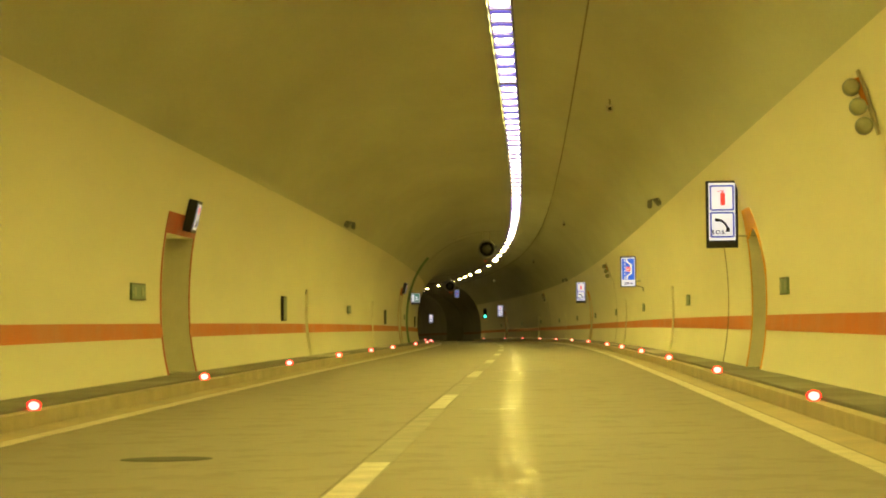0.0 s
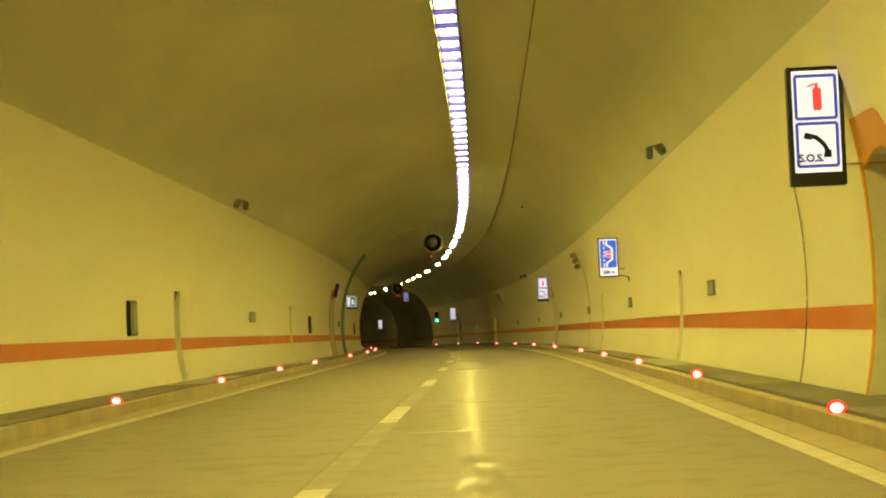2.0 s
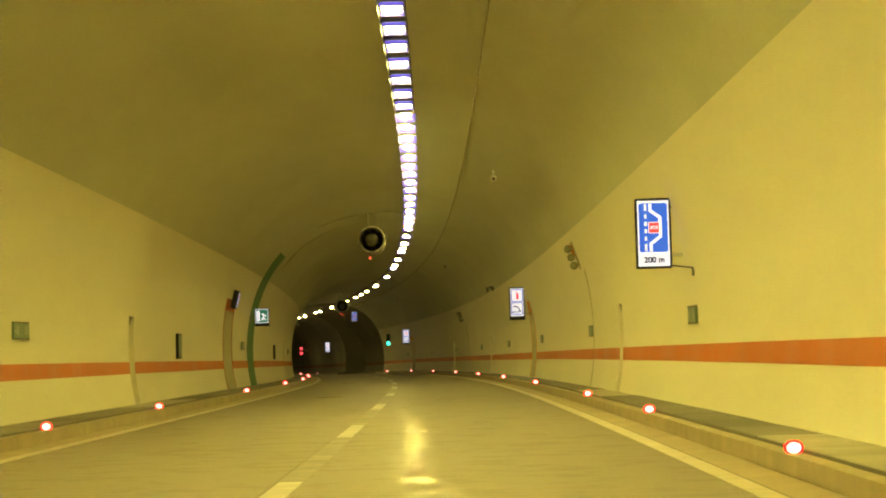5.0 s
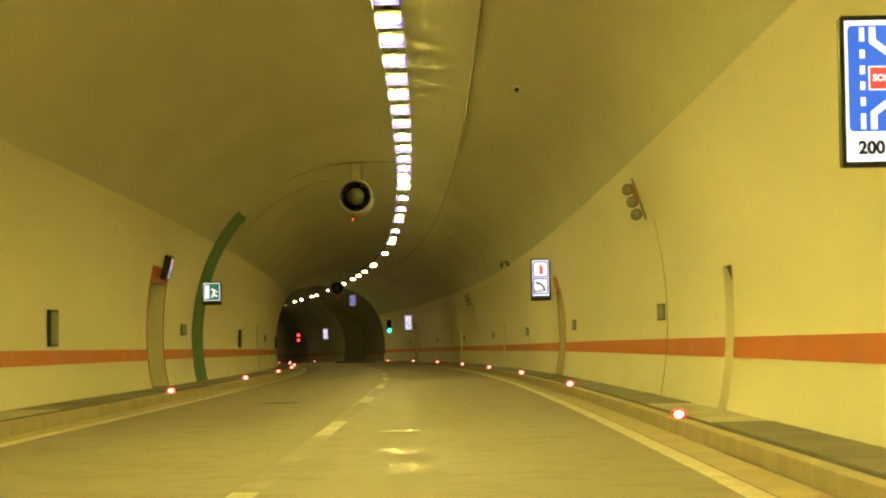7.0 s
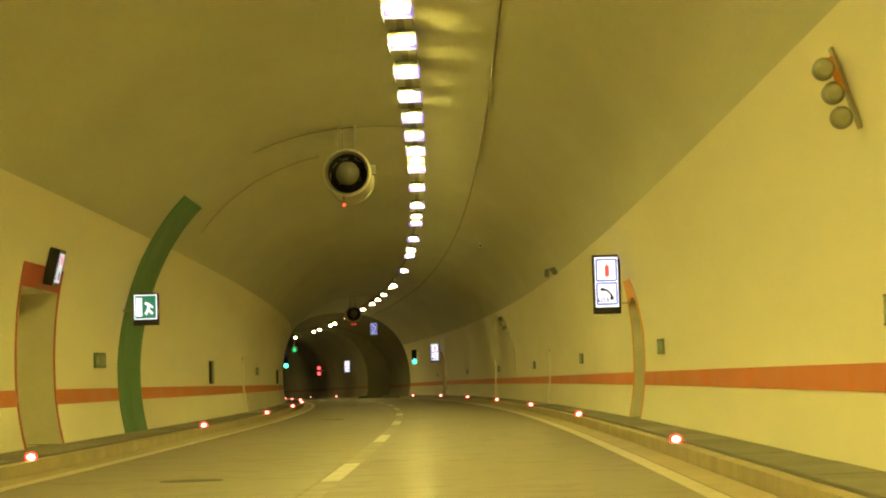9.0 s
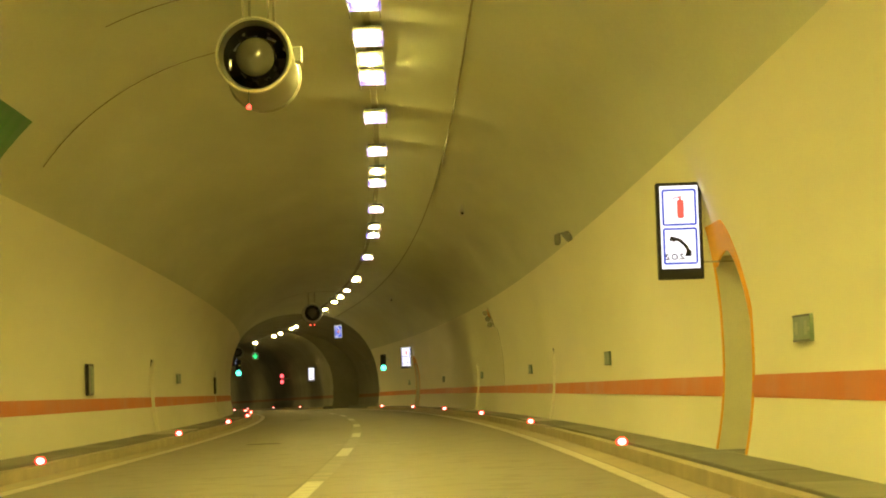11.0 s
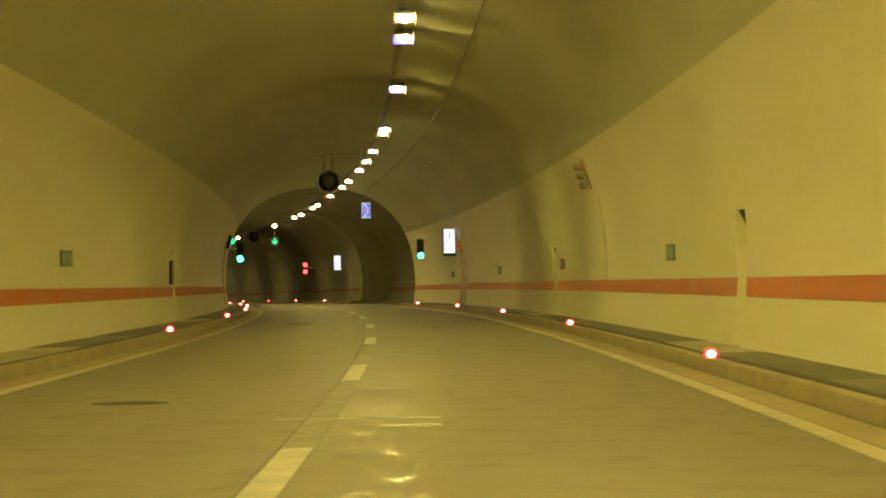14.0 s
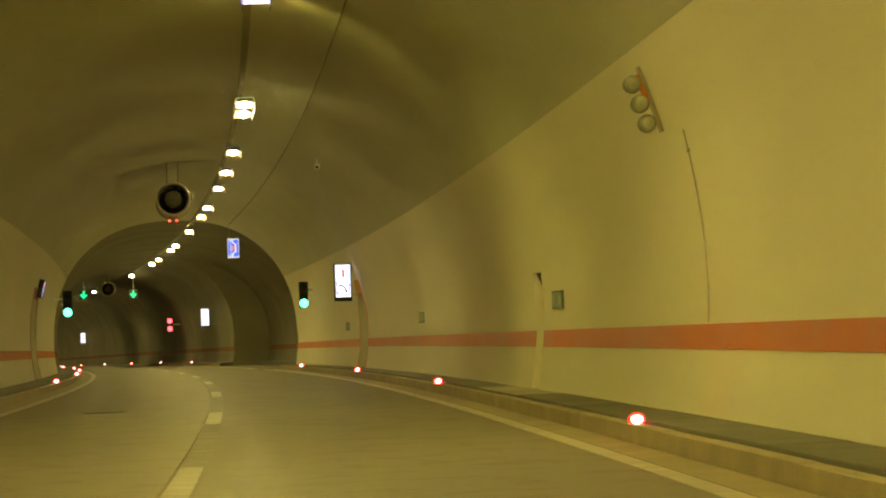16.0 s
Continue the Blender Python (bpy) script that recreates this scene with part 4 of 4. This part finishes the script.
# ---------------------------------------------------------------- jet fans
def jet_fan(s, lat, h, pilots):
    """A silenced jet fan lying along the road under the vault."""
    ob = thing("jet_fan", "round steel jet fan hung under the vault", "jet fan", stand(s, lat, h), "jet fans")
    m = Matrix.Rotation(radians(-90), 4, "X")      # local z of the turning runs ahead
    L, R = 2.7, 0.47
    casing = part("casing", turned([(0.44, -0.01), (0.45, 0.0), (R - 0.01, 0.0), (R, 0.02), (R, L - 0.03), (R - 0.03, L), (0.42, L), (0.40, L - 0.05), (0.40, 0.25), (0.44, -0.01)], m, 40), FAN_STEEL, ob, smooth=True)
    part("inlet_ring", turned([(0.455, -0.03), (0.475, -0.02), (0.485, 0.02), (0.485, 0.07), (0.47, 0.08)], m, 40), FAN_RIM, casing, smooth=True)
    part("liner", turned([(0.436, 0.02), (0.396, 0.28), (0.392, 1.2)], m, 40), BLACK_BLADE, casing, "dark perforated liner")
    part("hub", turned([(0.001, -0.01), (0.10, 0.01), (0.19, 0.07), (0.245, 0.16), (0.26, 0.28), (0.26, 1.7)], m, 32), HUB, ob, "rounded pale hub", True)
    for k in range(9):
        a = 2 * math.pi * k / 9
        mm = m @ Matrix.Rotation(a, 4, "Z") @ Matrix.Translation((0.325, 0, 1.0)) @ Matrix.Rotation(radians(35), 4, "X")
        part("blade", box(0.13, 0.14, 0.012, m=mm), BLACK_BLADE, ob)
    # dark disc added to block the bright view through the blades
    part("back_plate", turned([(0.001, 1.45), (0.39, 1.46)], m, 24), BLACK_BLADE, ob)
    for y in (0.7, 2.2):
        for x in (-0.16, 0.16):
            top = crown(lat + x) - h
            part("hanger", box(0.03, 0.05, top - 0.33, x=x, y=y, z=0.33 + (top - 0.33) / 2), MATT, ob)
        part("saddle", box(0.42, 0.10, 0.05, y=y, z=0.45), DARK, ob)
    part("junction_box", box(0.12, 0.28, 0.20, x=0.50, y=1.2, z=0.12, bevel=0.015), GREY_BOX, ob)
    part("flange", turned([(0.47, 2.4), (0.50, 2.42), (0.50, 2.46), (0.47, 2.48)], m, 36), FAN_STEEL, casing)
    for x, z, mat in pilots:
        p = part("pilot_lamp", turned([(0.035, 0.0), (0.03, 0.02), (0.001, 0.03)], Matrix.Translation((x, -0.02, z)) @ Matrix.Rotation(radians(90), 4, "X"), 12), mat, ob, "small pilot lamp")
        part("pilot_arm", box(0.02, 0.02, abs(z) - R + 0.06, x=x, y=0.0, z=(z - R) / 2 - 0.0), DARK, ob)
    return ob


jet_fan(162.0, -0.66, 5.30, ((-0.08, -0.66, RED_PILOT),))
jet_fan(267.4, -0.76, 5.20, ((-0.12, -0.62, RED_PILOT), (0.08, -0.62, RED_PILOT)))
jet_fan(372.0, -0.75, 5.27, ())


# ---------------------------------------------------------------- signals
def traffic_signal(s, lat, h, back):
    """Three-aspect head, green lit at the bottom."""
    ob = thing("traffic_signal", "black three-lens traffic signal showing green", "traffic signal", stand(s, lat, h), "traffic signals")
    part("head", box(0.34, 0.22, 0.98, y=0.1, z=0.37, bevel=0.03), DARK, ob)
    m = Matrix.Rotation(radians(90), 4, "X")
    for k, mat in enumerate((GREEN_LIGHT, DARK, DARK)):
        z = 0.05 + 0.31 * k
        part("lens", turned([(0.15, 0.0), (0.13, 0.02), (0.07, 0.04), (0.001, 0.048)], Matrix.Translation((0, -0.012, z)) @ m, 24), mat, ob, "glowing green lens" if k == 0 else "unlit lens")
        part("visor", turned([(0.158, 0.0), (0.162, 0.12), (0.156, 0.12), (0.152, 0.0)], Matrix.Translation((0, -0.012, z)) @ m, 24), DARK, ob)
    part("bracket", box(abs(back) + 0.1, 0.06, 0.06, x=back / 2, y=0.12, z=0.55), STEEL, ob)
    return ob


traffic_signal(292.2, 4.41, 2.47, 0.4)
traffic_signal(292.2, -4.39, 2.44, -0.45)


def red_signal(s, lat, h):
    ob = thing("closed_signal", "twin red lit signal lamps one above the other", "traffic signal", stand(s, lat, h))
    part("head", box(0.42, 0.2, 1.0, y=0.1, z=0.27, bevel=0.03), DARK, ob)
    m = Matrix.Rotation(radians(90), 4, "X")
    for z in (0.0, 0.54):
        part("lens", turned([(0.17, 0.0), (0.15, 0.02), (0.001, 0.05)], Matrix.Translation((0, -0.012, z)) @ m, 24), RED_LIGHT, ob, "glowing red lens")
    part("bracket", box(0.7, 0.06, 0.06, x=0.4, y=0.12, z=0.3), STEEL, ob)
    return ob


red_signal(381.0, 3.99, 2.58)


def lane_signal(s, lat, h):
    ob = thing("lane_signal", "dark lane signal showing a green downward arrow", "traffic signal", stand(s, lat, h), "lane signals")
    part("case", box(0.62, 0.2, 0.62, y=0.1, bevel=0.02), DARK, ob)
    bm = stroke([(0.0, 0.24), (0.0, -0.18)], 0.10, -0.006)
    stroke([(-0.19, 0.02), (0.0, -0.20), (0.19, 0.02)], 0.10, -0.0065, bm=bm)
    part("arrow", bm, GREEN_ARROW, ob, "glowing green arrow")
    top = crown(lat) - h
    part("hanger", box(0.06, 0.06, top - 0.31, y=0.1, z=0.31 + (top - 0.31) / 2), GREY_BOX, ob)
    return ob


lane_signal(378.3, 1.32, 5.03)
lane_signal(378.3, -2.08, 5.08)


# ---------------------------------------------------------------- cables, conduits, covers
def wall_cable(s, h0, h1, side, r=0.008, mat=WIRE):
    ob = thing("wall_cable", "thin tan cable running down the coated wall", "cable", group="wall cables")
    pts = [spot(s + 0.05 * math.sin(3 * h), vault(h, side, BORE - 0.02), h) for h in np.linspace(h0, h1, 16)]
    part("sheath", tube(pts, r), mat, ob)
    for h in np.linspace(h0 + 0.3, h1 - 0.2, 4):
        part("clip", box(0.02, 0.05, 0.04), STEEL, ob).matrix_basis = stand(s + 0.05 * math.sin(3 * h), vault(h, side, BORE - 0.02), h)
    return ob


wall_cable(65.3, 0.2, 2.75, 1)
wall_cable(127.8, 0.2, 2.95, 1, 0.006, WIRE_PALE)
wall_cable(216.6, 1.1, 2.95, 1, 0.008, WIRE_PALE)
for s, a, b in ((162.9, 0.5, -2.6), (168.5, -1.5, -4.2), (268.2, 0.5, -2.4)):
    feed = thing("fan_cable", "thin tan feed cable crossing the vault to a jet fan", "cable", group="fan cables")
    part("sheath", tube([spot(s, lat, crown(lat) - 0.02) for lat in np.linspace(a, b, 24)], 0.006), WIRE, feed)
conduit = thing("sign_conduit", "thin conduit from the sign to the wall", "conduit")
part("pipe", tube([spot(104.6, 4.72, 2.24), spot(104.0, 4.84, 2.20), spot(103.2, vault(2.16, 1, BORE - 0.02), 2.16), spot(103.2, vault(2.05, 1, BORE - 0.02), 2.05)], 0.012), CABLE, conduit)
part("end_box", box(0.03, 0.08, 0.09, bevel=0.006), GREY_BOX, conduit).matrix_basis = stand(103.2, vault(2.1, 1, BORE - 0.02), 2.09)
for s, lat in ((34.4, -1.68), (137.5, -1.6), (185.4, -1.88), (235.0, -1.8)):
    c = thing("manhole_cover", "round cast iron manhole cover set in the road", "manhole cover", stand(s, lat, 0.0), "manhole covers")
    part("rim", turned([(0.36, -0.02), (0.36, 0.003), (0.315, 0.003), (0.315, -0.02)], None, 28), IRON, c)
    part("lid", turned([(0.31, -0.02), (0.31, 0.004), (0.27, 0.0035), (0.26, 0.003), (0.001, 0.003)], None, 28), IRON, c)
for s, a, b in ((45.2, 0.35, 1.0), (60.4, 0.3, 1.1), (70.3, 0.3, 1.9), (101.1, 0.2, 1.3), (119.2, 0.3, 1.2), (181.9, -0.4, 1.0), (180.8, 0.45, 1.0)):
    tagged(part("road_seam", ribbon(s, s + 0.16, [(a, -0.01), (b, -0.01), (b - 0.05, 0.0025), (a + 0.05, 0.0025)], 0.08), SEAM), "smooth sealed seam across the lane", "road seam", group="road seams")


# ---------------------------------------------------------------- pieces of the road, kerbs and walkways
def block(s0, s1, sec, c=0.004, g=0.002):
    """A slab between s0 and s1 with a worn top edge."""
    (a, lo), (b, hi) = sec
    bm = bmesh.new()
    rows = ((lo, 0.0, 0.0), (hi - c, 0.0, 0.0), (hi, c, c))
    rings = []
    for h, dx, ds in rows:
        rings.append([bm.verts.new(spot(s, lat, h)) for s, lat in ((s0 + g + ds, a + dx), (s1 - g - ds, a + dx), (s1 - g - ds, b - dx), (s0 + g + ds, b - dx))])
    for p, q in zip(rings, rings[1:]):
        for k in range(4):
            bm.faces.new((p[k], p[(k + 1) % 4], q[(k + 1) % 4], q[k]))
    bm.faces.new(rings[-1])
    return bm


rnd = random.Random(4)
rest = []
for k in range(int((START)), int(END), 5):
    for lat0, lat1 in ((-EDGE + 0.002, -0.112), (-0.108, EDGE - 0.002)):
        dz = rnd.uniform(-0.0006, 0.0006)
        if 5 <= k < 330:
            part("slab", block(k, k + 5, ((lat0, -0.03), (lat1, dz)), 0.0015, 0.0008), ROAD, road)
        else:
            rest.append((k, lat0, lat1, dz))


def joined(items, name, mat, parent, sec):
    verts, faces = [], []
    for it in items:
        bm = block(*sec(it))
        bm.verts.index_update()
        n = len(verts)
        verts += [v.co[:] for v in bm.verts]
        faces += [[n + v.index for v in f.verts] for f in bm.faces]
        bm.free()
    me = bpy.data.meshes.new(name)
    me.from_pydata(verts, [], faces)
    me.materials.append(mat)
    ob = new(name, me)
    ob.parent = parent
    return tagged(ob, kind="stuff")


joined(rest, "far_slabs", ROAD, road, lambda r: (r[0], r[0] + 5, ((r[1], -0.03), (r[2], r[3]))))

for word, (ob, side, a, b) in kerbs.items():
    far = []
    for k in np.arange(math.ceil(a), b - 2, 2.0):
        lo, hi = sorted((side * 4.035, side * 4.185))
        top = 0.165 + rnd.uniform(-0.003, 0.003)
        if word in ("left", "right") and 16 <= k < 290:
            part("kerbstone", block(k, k + 2, ((lo, 0.0), (hi, top))), KERB, ob)
        else:
            far.append((k, lo, hi, top))
    joined(far, "far_kerbstones", KERB, ob, lambda r: (r[0], r[0] + 2, ((r[1], 0.0), (r[2], r[3]))))

for word, (ob, side, a, b) in walkways.items():
    far = []
    for k in np.arange(math.ceil(a), b - 3, 3.0):
        lo, hi = sorted((side * 4.205, side * 5.24))
        top = PAVE_H + rnd.uniform(-0.004, 0.003)
        if word in ("left", "right") and 16 <= k < 290:
            patched = any(a - 5.0 < k < b + 2.0 for a, b, _ in (SLOTS_R if side > 0 else SLOTS_L))
            part("cover_slab", block(k, k + 3, ((lo, 0.1), (hi, top))), PAVE_PALE if patched else PAVE, ob)
        else:
            far.append((k, lo, hi, top))
    joined(far, "far_cover_slabs", PAVE, ob, lambda r: (r[0], r[0] + 3, ((r[1], 0.1), (r[2], r[3]))))
